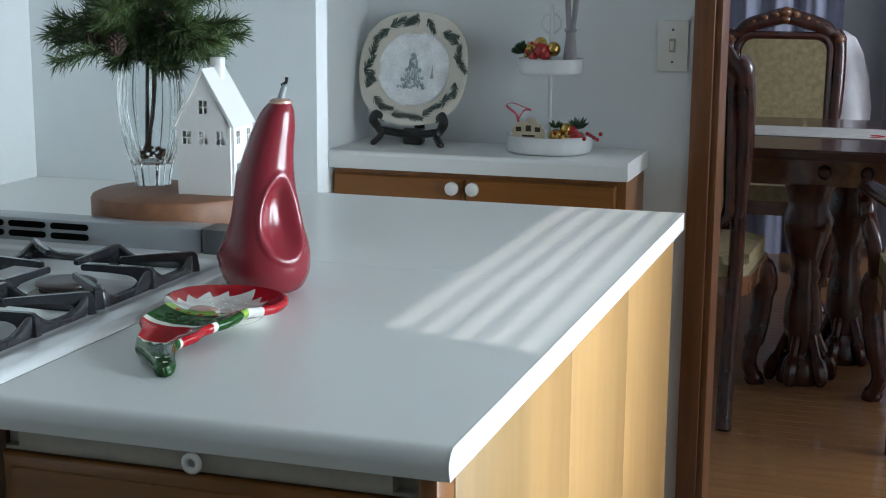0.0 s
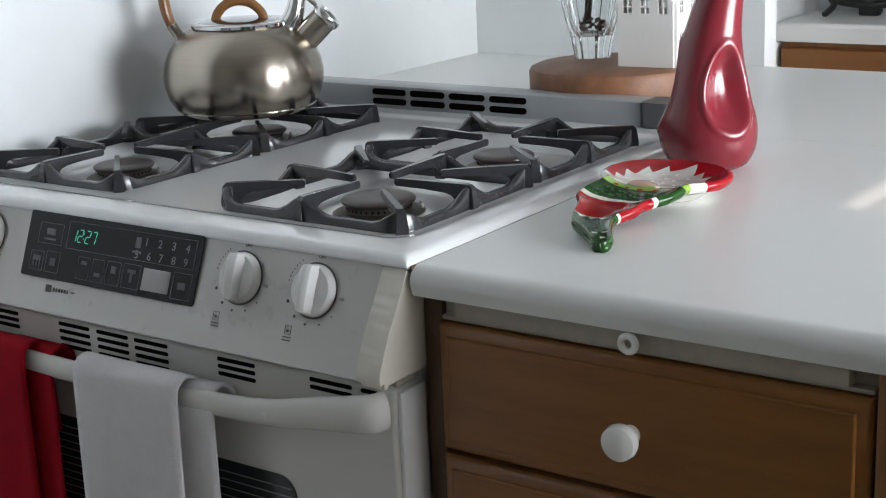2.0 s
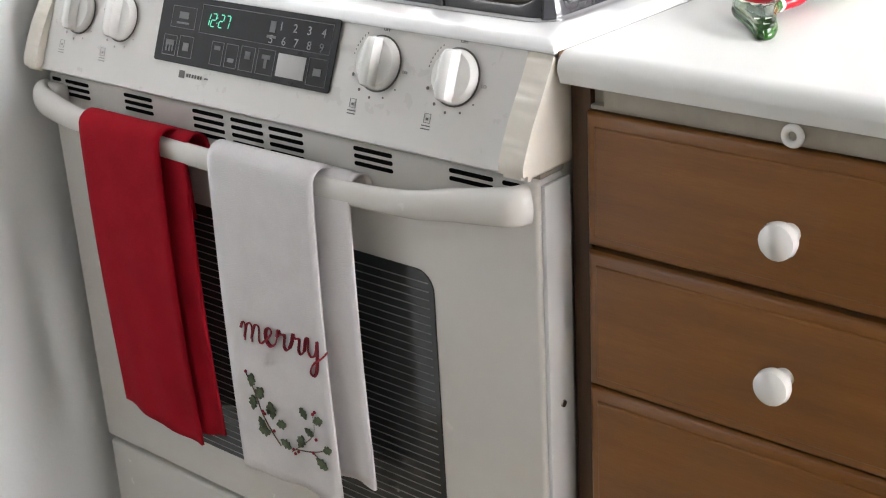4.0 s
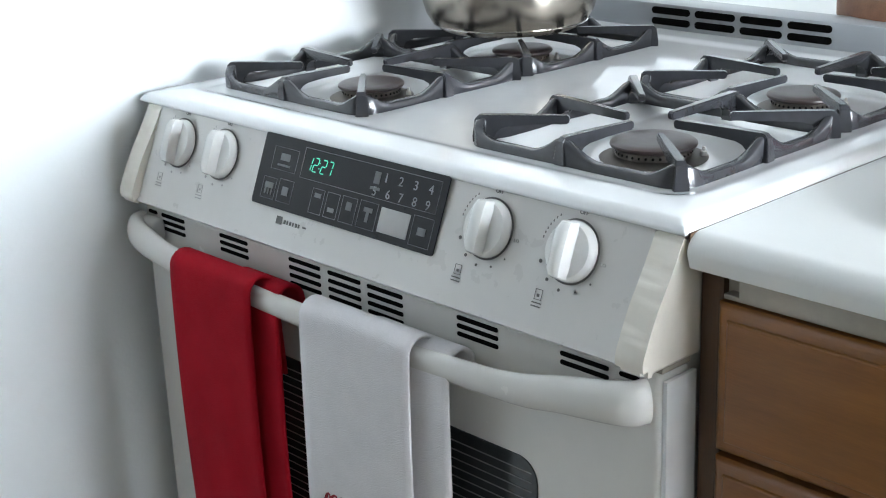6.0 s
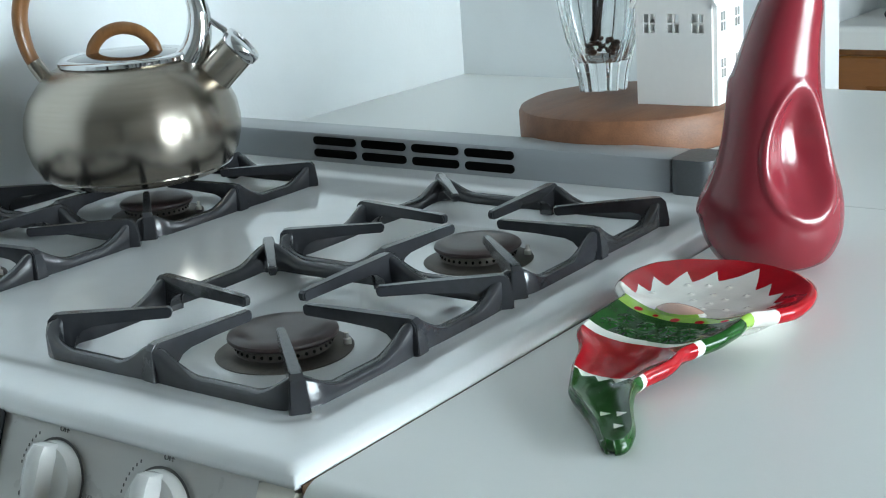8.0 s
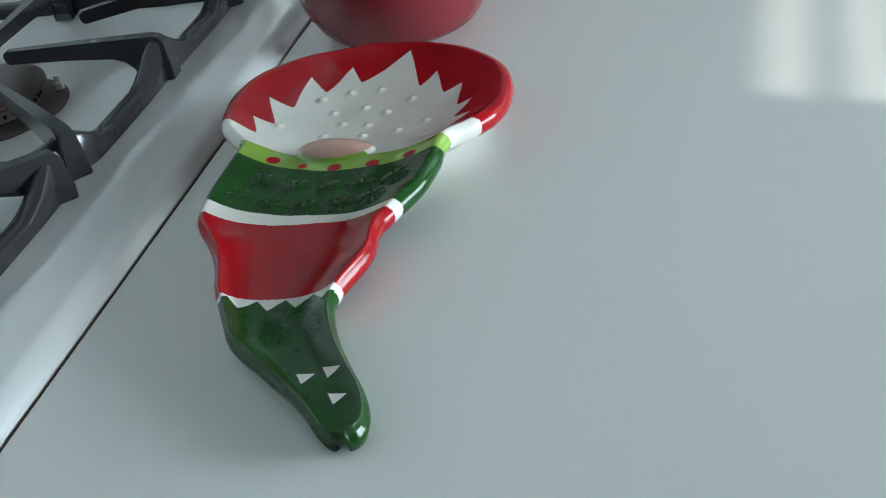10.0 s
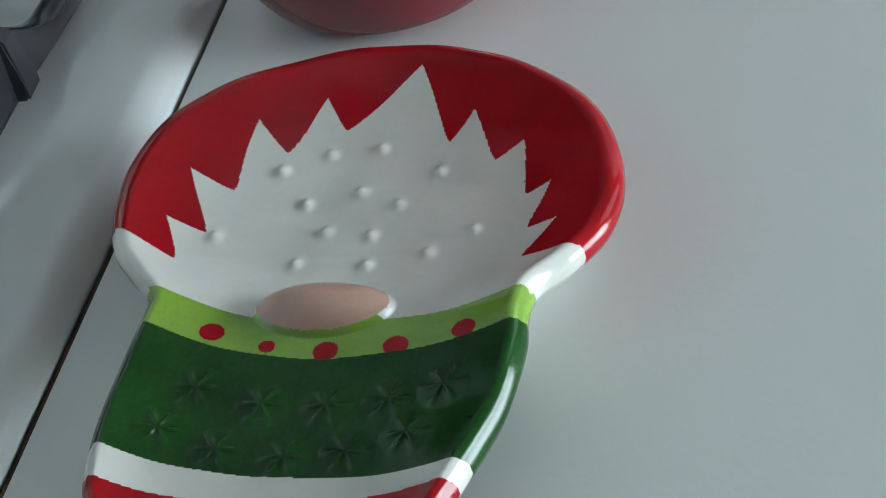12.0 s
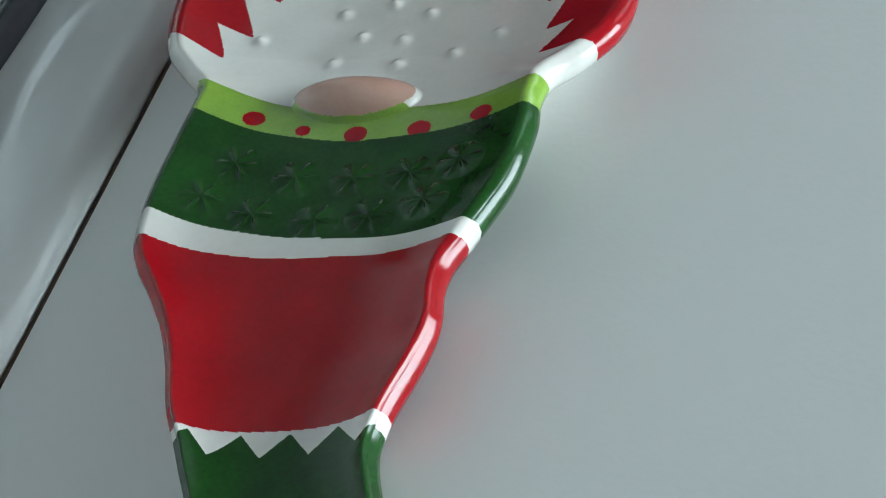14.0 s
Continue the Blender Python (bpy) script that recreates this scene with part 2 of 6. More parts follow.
def part(name, bm, material, parent=None, label="", smooth=True, angle=38):
    me = bpy.data.meshes.new(name)
    bmesh.ops.recalc_face_normals(bm, faces=bm.faces)
    bm.to_mesh(me)
    bm.free()
    me.materials.append(material)
    if smooth:
        for p in me.polygons:
            p.use_smooth = True
        me.set_sharp_from_angle(angle=radians(angle))
    ob = new(name, me)
    if parent:
        ob.parent = parent
    if label:
        ob["label"] = label
    return ob


def thing(name, label, category, group="", kind=""):
    ob = new(name)
    ob.empty_display_size = 0.05
    return tagged(ob, label, category, group, kind)


def box(bm, x0, x1, y0, y1, z0, z1, bevel=0.0, seg=2):
    made = bmesh.ops.create_cube(bm, size=1, matrix=Matrix.LocRotScale(((x0 + x1) / 2, (y0 + y1) / 2, (z0 + z1) / 2), None, (x1 - x0, y1 - y0, z1 - z0)))
    if bevel:
        edges = list({e for v in made["verts"] for e in v.link_edges})
        bmesh.ops.bevel(bm, geom=edges, offset=bevel, segments=seg, affect="EDGES", profile=0.5)
    return bm


def nb():
    return bmesh.new()


def lathe(bm, profile, seg=48, at=(0, 0, 0), m=None):
    """Turn (radius, height) rows round the upright axis."""
    m = m or Matrix.Translation(at)
    rings = []
    for r, z in profile:
        if r < 1e-6:
            rings.append([bm.verts.new(m @ Vector((0, 0, z)))])
        else:
            rings.append([bm.verts.new(m @ Vector((r * math.cos(a), r * math.sin(a), z))) for a in (2 * math.pi * i / seg for i in range(seg))])
    for a, b in zip(rings, rings[1:]):
        if len(a) == 1 and len(b) == 1:
            continue
        for i in range(seg):
            j = (i + 1) % seg
            if len(a) == 1:
                bm.faces.new((a[0], b[i], b[j]))
            elif len(b) == 1:
                bm.faces.new((a[i], b[0], a[j]))
            else:
                bm.faces.new((a[i], a[j], b[j], b[i]))
    return bm


def smoothed(points, n):
    """Catmull-Rom through the points."""
    pts = [Vector(p) for p in points]
    pts = [2 * pts[0] - pts[1]] + pts + [2 * pts[-1] - pts[-2]]
    out = []
    for i in range(1, len(pts) - 2):
        p0, p1, p2, p3 = pts[i - 1:i + 3]
        for k in range(n):
            t = k / n
            out.append(0.5 * ((2 * p1) + (p2 - p0) * t + (2 * p0 - 5 * p1 + 4 * p2 - p3) * t * t + (3 * p1 - p0 - 3 * p2 + p3) * t ** 3))
    out.append(pts[-2])
    return out


def tube(bm, path, radius, seg=12, flat=1.0, side=None, caps=True):
    """A round or flattened rod along a path; radius a number or one per point."""
    path = [Vector(p) for p in path]
    rad = radius if isinstance(radius, (list, tuple)) else [radius] * len(path)
    rings = []
    ref = Vector(side) if side else None
    for i, p in enumerate(path):
        d = (path[min(i + 1, len(path) - 1)] - path[max(i - 1, 0)]).normalized()
        if ref is None:
            ref = d.orthogonal().normalized()
        u = (ref - d * ref.dot(d))
        u = u.normalized() if u.length > 1e-6 else d.orthogonal().normalized()
        if side is None:
            ref = u
        v = d.cross(u)
        rings.append([bm.verts.new(p + rad[i] * (u * math.cos(a) + v * flat * math.sin(a))) for a in (2 * math.pi * k / seg for k in range(seg))])
    for a, b in zip(rings, rings[1:]):
        for k in range(seg):
            bm.faces.new((a[k], a[(k + 1) % seg], b[(k + 1) % seg], b[k]))
    if caps:
        bm.faces.new(rings[0])
        bm.faces.new(rings[-1])
    return bm


def prism(bm, outline, z0, z1, m=None):
    """A flat outline (x, y) raised from z0 to z1."""
    m = m or Matrix()
    lo = [bm.verts.new(m @ Vector((x, y, z0))) for x, y in outline]
    hi = [bm.verts.new(m @ Vector((x, y, z1))) for x, y in outline]
    n = len(outline)
    bm.faces.new(lo)
    bm.faces.new(hi)
    for i in range(n):
        bm.faces.new((lo[i], lo[(i + 1) % n], hi[(i + 1) % n], hi[i]))
    return bm


def round_rect(x0, x1, y0, y1, r, n=5):
    out = []
    for cx, cy, a0 in ((x1 - r, y1 - r, 0), (x0 + r, y1 - r, 90), (x0 + r, y0 + r, 180), (x1 - r, y0 + r, 270)):
        out += [(cx + r * math.cos(radians(a0 + 90 * k / n)), cy + r * math.sin(radians(a0 + 90 * k / n))) for k in range(n + 1)]
    return out


def ball(bm, at, r, seg=16, squash=1.0, m=None):
    bmesh.ops.create_uvsphere(bm, u_segments=seg, v_segments=max(6, seg // 2), radius=1, matrix=Matrix.LocRotScale(at, None, (r, r, r * squash)) if m is None else m)
    return bm


def lettering(name, text, size, m, material, parent, depth=0.0003, shear=0.0, spread=1.0):
    cu = bpy.data.curves.new(name, "FONT")
    cu.body, cu.size, cu.extrude, cu.shear = text, size, depth, shear
    cu.align_x, cu.align_y = "CENTER", "CENTER"
    cu.space_character = spread
    cu.resolution_u = 3
    tmp = bpy.data.objects.new(name, cu)
    scene.collection.objects.link(tmp)
    me = bpy.data.meshes.new_from_object(tmp.evaluated_get(bpy.context.evaluated_depsgraph_get()))
    bpy.data.objects.remove(tmp)
    me.materials.clear()
    me.materials.append(material)
    ob = new(name, me)
    ob.parent = parent
    ob.matrix_local = m
    return ob

# ---- large structure ----
XL, YB, YN, XR, YR, ZC = -0.768, 1.265, 2.06, 1.62, -2.6, 2.45
TOP = 0.915


def plain(name, boxes, material, label, category, bevel=0.0):
    bm = nb()
    for b in boxes:
        box(bm, *b, bevel)
    ob = part(name, bm, material)
    return tagged(ob, label, category, kind="structure")


plain("floor", [(-1.0, 1.8, -2.75, 2.11, -0.1, 0.0)], M_TILE, "tan vinyl kitchen floor", "floor")
plain("ceiling", [(-3.2, 3.6, -2.75, 6.2, ZC, ZC + 0.1)], M_CEIL, "white painted ceiling", "ceiling")
plain("wall_west", [(XL - 0.12, XL, -2.75, YB, 0, ZC)], M_WALL, "pale blue-white painted kitchen wall beside the range", "wall")
plain("wall_north", [(XL - 0.12, -0.185, YB, YB + 0.05, 0, ZC)], M_WALL, "pale blue-white wall behind the peninsula", "wall")
plain("wall_alcove_side", [(-0.51, -0.39, YB + 0.05, YN, 0, ZC)], M_WALL, "pale painted side wall of the alcove", "wall")
plain("wall_alcove", [(-3.2, 0.414, YN, YN + 0.11, 0, ZC), (1.35, 3.6, YN, YN + 0.11, 0, ZC), (0.414, 1.35, YN, YN + 0.11, 2.05, ZC)], M_WALL, "pale grey wall behind the small cabinet with a doorway", "wall")
# east wall with the blind window and two openings added for lamps, south wall with one
plain("wall_east", [(XR, XR + 0.12, -2.75, -1.6, 0, ZC), (XR, XR + 0.12, -1.6, -0.3, 0, 1.0), (XR, XR + 0.12, -1.6, -0.3, 2.1, ZC), (XR, XR + 0.12, -0.3, -0.063, 0, ZC),
                   (XR, XR + 0.12, -0.063, 1.02, 0, 0.62), (XR, XR + 0.12, -0.063, 1.02, 1.422, ZC), (XR, XR + 0.12, 1.02, 1.14, 0, ZC), (XR, XR + 0.12, 1.14, 1.94, 0, 1.1), (XR, XR + 0.12, 1.14, 1.94, 2.1, ZC), (XR, XR + 0.12, 1.94, YN, 0, ZC)], M_WALL, "pale painted wall with a blind window and two added lamp openings", "wall")
plain("wall_south", [(-1.0, -0.4, YR - 0.12, YR, 0, ZC), (1.1, XR, YR - 0.12, YR, 0, ZC), (-0.4, 1.1, YR - 0.12, YR, 0, 1.05), (-0.4, 1.1, YR - 0.12, YR, 2.15, ZC)], M_WALL, "pale painted wall with an added lamp opening", "wall")
dining_floor = plain("dining_floor", [(-3.2, 3.6, 2.11, 6.2, -0.1, -0.001)], M_FLOOR, "brown oak strip floor of the dining room", "floor")
plain("dining_wall_north", [(-3.2, 3.6, 6.05, 6.2, 0, ZC)], M_WALL, "pale wall of the dining room", "wall")
plain("dining_wall_west", [(-3.2, -3.08, YN + 0.11, 6.05, 0, ZC)], M_WALL, "pale wall of the dining room", "wall")
plain("dining_wall_east", [(3.48, 3.6, YN + 0.11, 6.05, 0, ZC)], M_WALL, "pale wall of the dining room", "wall")
ground = plain("ground", [(-60, 60, -60, 60, -0.4, -0.3)], M_TILE, "plain ground outside the house", "ground")

casing = thing("door_casing", "reddish-brown stained wood casing round the dining room doorway", "door casing", kind="structure")
for x0, x1 in ((0.37, 0.415), (1.349, 1.407)):
    part("upright", box(nb(), x0, x1, YN - 0.018, YN, 0, 2.1, 0.003), M_CASING, casing)
part("head", box(nb(), 0.415, 1.349, YN - 0.018, YN, 2.04, 2.1, 0.003), M_CASING, casing)
for x0, x1 in ((0.4142, 0.43), (1.334, 1.3498)):
    part("jamb", box(nb(), x0, x1, YN - 0.004, YN + 0.125, 0, 2.045, 0.002), M_CASING, casing)
part("head_jamb", box(nb(), 0.43, 1.334, YN - 0.004, YN + 0.125, 2.03, 2.045, 0.002), M_CASING, casing)

blind = thing("window_blind", "white slatted blind in the kitchen window", "blind", kind="structure")
bm = nb()
for i in range(56):
    z = 0.64 + i * 0.0138
    box(bm, XR + 0.012, XR + 0.0145, -0.06, 1.018, z, z + 0.006)
part("slats", bm, M_BLIND, blind, smooth=False)
part("head_rail", box(nb(), XR + 0.005, XR + 0.03, -0.06, 1.018, 1.415, 1.422, 0.001), M_BLIND, blind)

# unseen sheets added behind the fill lamps to shut their openings
shade = plain("window_shade", [(XR + 0.07, XR + 0.074, -1.6, -0.3, 1.0, 2.1)], M_BLIND, "white sheet added to close the opening behind a lamp", "window shade")
shade3 = plain("window_shade", [(XR + 0.07, XR + 0.074, 1.14, 1.94, 1.1, 2.1)], M_BLIND, "white sheet added to close the opening behind a lamp", "window shade")
shade2 = plain("window_shade", [(-0.4, 1.1, YR - 0.074, YR - 0.07, 1.05, 2.15)], M_BLIND, "white sheet added to close the opening behind a lamp", "window shade")

# ---- peninsula ----
CX = 0.461
counter = thing("countertop", "white laminate peninsula countertop with a rounded front edge", "countertop")


def slab(bm, x0, x1, y0, y1, z0, z1, r=0.012):
    """A top whose front edge is rolled over."""
    prof = [(y0 + 0.004, z0)] + [(y0 + r - r * math.cos(radians(a)), z1 - r + r * math.sin(radians(a))) for a in range(0, 91, 10)] + [(y0 + r + 0.003, z1), (y1 - 0.001, z1), (y1, z1 - 0.001), (y1, z0)]
    a = [bm.verts.new((x0, y, z)) for y, z in prof]
    b = [bm.verts.new((x1, y, z)) for y, z in prof]
    n = len(prof)
    bm.faces.new(a)
    bm.faces.new(b)
    for i in range(n):
        bm.faces.new((a[i], a[(i + 1) % n], b[(i + 1) % n], b[i]))
    return bm


bm = slab(nb(), 0.0022, CX - 0.002, 0.0, 0.6885, TOP - 0.028, TOP, 0.016)
part("front_slab", bm, M_LAM, counter)
bm = nb()
box(bm, XL + 0.001, CX - 0.002, 0.6895, YB - 0.001, TOP - 0.028, TOP, 0.0006)
part("rear_slab", bm, M_LAM, counter, smooth=False)
part("grime_line", box(nb(), 0.0009, 0.0021, 0.004, 0.42, TOP - 0.02, TOP - 0.0002), M_GRIME, counter, "rusty brown grime in the joint beside the range", smooth=False)
bm = slab(nb(), CX - 0.002, CX + 0.001, 0.0, YB - 0.001, TOP - 0.028, TOP, 0.016)
part("edge_strip", bm, M_LAM2, counter, "white laminate edge strip")

base = thing("peninsula_cabinet", "honey oak peninsula cabinet with drawers and white knobs", "cabinet")
part("body", box(nb(), 0.022, CX - 0.03, 0.028, 1.24, 0.1, TOP - 0.0285), M_GREYEDGE, base, "grey-brown cabinet carcass")
# stile in the gap; its shadow is put into the dark colour
part("side_stile", box(nb(), 0.0005, 0.0215, 0.022, 0.06, 0.0, TOP - 0.029, 0.001), M_OAKSHADE, base, "oak stile darkened in colour for the shadow beside the range")
part("toe_kick", box(nb(), 0.03, CX - 0.05, 0.09, 1.2, 0.0, 0.1), M_DARK, base)
part("corner_post", box(nb(), CX - 0.03, CX - 0.0125, 0.012, 0.06, 0.1, TOP - 0.0285, 0.002), M_OAKV, base, "dark oak corner post")
for i, (y0, y1) in enumerate(((0.061, 0.508), (0.511, 0.86), (0.863, 1.25))):
    part("side_board", box(nb(), CX - 0.03, CX - 0.012 - 0.0004 * i, y0, y1, 0.06, TOP - 0.0285, 0.0012), M_PANELWOOD, base, "light maple side board")
board = part("pull_out_board", box(nb(), 0.042, 0.409, 0.012, 0.3, 0.868, TOP - 0.031, 0.001), M_GREYEDGE, base, "grey edge of a pull-out board")
part("board_rail", box(nb(), 0.024, CX - 0.034, 0.018, 0.03, 0.8635, 0.8678, 0.001), M_GREYEDGE, base)
bm = nb()
tube(bm, [(0.224 + 0.0068 * math.cos(a), 0.004, 0.8765 + 0.0068 * math.sin(a)) for a in [2 * math.pi * k / 24 for k in range(25)]], 0.0034, 10, caps=False)
part("ring_pull", bm, M_CERAM_KNOB, base, "white ring pull")


def knob(parent, x, y, z, r=0.0165, way=-1):
    m = Matrix.Translation((x, y, z)) @ Matrix.Rotation(radians(90), 4, "X")
    prof = [(0.0, 0.0), (0.009, 0.0), (0.0075, 0.006), (0.0085, 0.011), (r * 0.92, 0.016), (r, 0.021), (r * 0.93, 0.0265), (r * 0.6, 0.03), (0, 0.031)]
    part("knob", lathe(nb(), prof, 28, m=m), M_CERAM_KNOB, parent, "round white ceramic knob")


def drawer_front(name, x0, x1, z0, z1, y, knob_at=None, material=None):
    """A front with a moulded border and a raised field."""
    bm = nb()
    rows = [(0.0, 0.018), (0.0, 0.0085), (0.0015, 0.0062), (0.004, 0.0045), (0.008, 0.0033), (0.0115, 0.0028), (0.0122, 0.0008), (0.0135, 0.0), (0.018, 0.0)]
    rings = []
    for d, h in rows:
        rings.append([bm.verts.new(p) for p in ((x0 + d, y + h, z0 + d), (x1 - d, y + h, z0 + d), (x1 - d, y + h, z1 - d), (x0 + d, y + h, z1 - d))])
    for a, b in zip(rings, rings[1:]):
        for i in range(4):
            bm.faces.new((a[i], a[(i + 1) % 4], b[(i + 1) % 4], b[i]))
    bm.faces.new(rings[-1])
    bm.faces.new(rings[0][::-1])
    ob = part(name, bm, material or M_OAK, base if name == "drawer" else None, smooth=True, angle=25)
    return ob


for z0, z1, kz in ((0.736, 0.862, 0.794), (0.594, 0.731, 0.664), (0.36, 0.592, 0.476), (0.115, 0.355, 0.235)):
    d = drawer_front("drawer", 0.022, CX - 0.033, z0, z1, 0.008)
    knob(d, 0.224, 0.009, kz)

# the free end of the peninsula runs slightly out of square
for ob in [*counter.children, *base.children]:
    for v in ob.data.vertices:
        if v.co.x > 0.41:
            v.co.x += 0.0085 * v.co.y

# ---- alcove cabinet ----
alc = thing("alcove_cabinet", "low honey oak cabinet with two doors in the alcove", "cabinet")
AX0, AX1, AY = -0.388, 0.272, 1.83
part("body", box(nb(), AX0 + 0.003, AX1 - 0.002, AY + 0.012, YN - 0.002, 0.0, TOP - 0.0335), M_OAKV, alc)
for x0, x1, kx in ((AX0 + 0.006, -0.0795, -0.101), (-0.0755, AX1 - 0.022, -0.055)):
    bm = nb()
    rows = [(0.0, 0.018), (0.0, 0.003), (0.003, 0.0), (0.05, 0.0), (0.055, 0.005), (0.07, 0.005), (0.085, 0.001)]
    rings = [[bm.verts.new(p) for p in ((x0 + d, AY - 0.006 + h, 0.1 + d), (x1 - d, AY - 0.006 + h, 0.1 + d), (x1 - d, AY - 0.006 + h, 0.868 - d), (x0 + d, AY - 0.006 + h, 0.868 - d))] for d, h in rows]
    for a, b in zip(rings, rings[1:]):
        for i in range(4):
            bm.faces.new((a[i], a[(i + 1) % 4], b[(i + 1) % 4], b[i]))
    bm.faces.new(rings[-1])
    d = part("door", bm, M_OAK, alc, angle=25)
    knob(d, kx, AY - 0.005, 0.85, 0.0155)
top2 = part("worktop", slab(nb(), AX0, AX1 + 0.006, AY - 0.022, YN - 0.001, TOP - 0.033, TOP + 0.006, 0.01), M_LAM, None)
top2.name = "alcove_worktop"
tagged(top2, "white laminate top of the small alcove cabinet", "worktop")

# wall plates
sw = thing("light_switch", "ivory toggle light switch plate on the alcove wall", "light switch")
part("plate", box(nb(), 0.291, 0.358, YN - 0.006, YN, 1.096, 1.208, 0.002), M_SWITCH, sw)
part("toggle", box(nb(), 0.32, 0.328, YN - 0.018, YN - 0.006, 1.143, 1.163, 0.002), M_SWITCH, sw)
part("toggle_slot", box(nb(), 0.317, 0.331, YN - 0.0066, YN - 0.006, 1.138, 1.168), M_GREYEDGE, sw)
for z in (1.117, 1.187):
    part("screw", lathe(nb(), [(0, 0), (0.0028, 0.0004), (0.0022, 0.0014), (0, 0.0016)], 12, m=Matrix.Translation((0.324, YN - 0.006, z)) @ Matrix.Rotation(radians(90), 4, "X")), M_GREYCAP, sw)
out = thing("wall_outlet", "white double socket plate on the kitchen wall", "wall outlet")
part("plate", box(nb(), XL, XL + 0.005, 0.97, 1.043, 1.085, 1.2, 0.002), M_SWITCH, out)
for z in (1.12, 1.165):
    part("socket", prism(nb(), round_rect(-0.0165, 0.0165, -0.014, 0.014, 0.011), 0.0, 0.0025, Matrix.Translation((XL + 0.005, 1.006, z)) @ Matrix.Rotation(radians(90), 4, "Y")), M_CREAM, out)
    for dy in (-0.006, 0.006):
        part("slot", box(nb(), XL + 0.0072, XL + 0.0079, 1.006 + dy - 0.001, 1.006 + dy + 0.001, z - 0.004, z + 0.004), M_DARK, out)

# ---- range ----
rng = thing("range", "white slide-in gas range with grey grates and a digital clock", "range")
RX0, RX1 = -0.75, 0.0
part("body", box(nb(), RX0 + 0.008, RX1 - 0.012, 0.021, 0.66, 0.03, 0.9), M_DOOR, rng)
CT = 0.925  # cooktop rim height

# cooktop: a rolled rim round two wells, one under each pair of grates
TX0 = -0.763  # the cooktop laps over the panel end
WELLS = ((-0.297, -0.066, 0.08, 0.553), (-0.709, -0.478, 0.09, 0.563))


def ease(t):
    t = min(1.0, max(0.0, t))
    return t * t * (3 - 2 * t)


def well_distance(x, y, w, r=0.04):
    """Distance outside a rounded rectangle, negative inside."""
    dx = abs(x - (w[0] + w[1]) / 2) - (w[1] - w[0]) / 2 + r
    dy = abs(y - (w[2] + w[3]) / 2) - (w[3] - w[2]) / 2 + r
    return math.hypot(max(dx, 0), max(dy, 0)) + min(max(dx, dy), 0) - r


def cooktop_height(x, y):
    edge = min(x - TX0, RX1 - x, y, 0.70 - y)
    z = CT - 0.0075 * (1 - min(1.0, max(0.0, edge) / 0.011)) ** 2.0 - 0.002 * (1 - min(1.0, max(0.0, edge) / 0.045))
    d = min(well_distance(x, y, w) for w in WELLS)
    inside = min(well_distance(x, y, (-0.745, -0.03, 0.04, 0.61)), 0)
    z -= 0.003 * ease(-inside / 0.02)
    return z - 0.0155 * ease(-d / 0.03 + 0.15)


bm = nb()
gx = [TX0 + 0.001 * k for k in range(4)] + [TX0 + 0.004 + (RX1 - TX0 - 0.008) * k / 190 for k in range(191)] + [RX1 - 0.003 + 0.001 * k for k in range(4)]
gy = [0.001 * k for k in range(4)] + [0.004 + 0.672 * k / 170 for k in range(171)]
rows = [[bm.verts.new((x, y, cooktop_height(x, y))) for x in gx] for y in gy]
for r0, r1 in zip(rows, rows[1:]):
    for k in range(len(gx) - 1):
        bm.faces.new((r0[k], r0[k + 1], r1[k + 1], r1[k]))
ring = rows[0] + [r[-1] for r in rows[1:]] + rows[-1][-2::-1] + [r[0] for r in rows[-2:0:-1]]
for drop, inset in ((0.0022, 0.0), (0.0035, 0.002), (0.0036, 0.012)):
    nxt = [bm.verts.new((v.co.x + (inset if v.co.x < -0.38 else -inset), v.co.y + (inset if v.co.y < 0.3 else 0), CT - 0.0095 - drop)) for v in ring]
    for k in range(len(ring)):
        bm.faces.new((ring[k], ring[(k + 1) % len(ring)], nxt[(k + 1) % len(ring)], nxt[k]))
    ring = nxt
part("cooktop", bm, M_ENAMEL, rng, "glossy white enamel cooktop", angle=60)

# backguard with slots
bg = part("backguard", box(nb(), TX0 + 0.001, RX1 - 0.0955, 0.643, 0.692, CT - 0.012, 0.958, 0.003), M_GREYMETAL, rng, "grey metal rear vent trim")
part("end_cap", prism(nb(), round_rect(-0.095, -0.052, 0.638, 0.692, 0.01), CT - 0.006, 0.9585), M_GREYCAP, rng, "dark grey plastic end cap")
part("rear_strip", box(nb(), -0.052, RX1 - 0.001, 0.6865, 0.6885, CT - 0.03, CT - 0.0005, 0.002), M_ENAMEL, rng)
for i in range(4):
    x0 = -0.537 + i * 0.0688
    for z0 in (0.9305, 0.9445):
        part("vent_slot", prism(nb(), round_rect(x0, x0 + 0.0605, z0, z0 + 0.009, 0.0044, 4), -0.001, 0.002, Matrix.Translation((0, 0.643, 0)) @ Matrix.Rotation(radians(90), 4, "X")), M_DARK, bg)

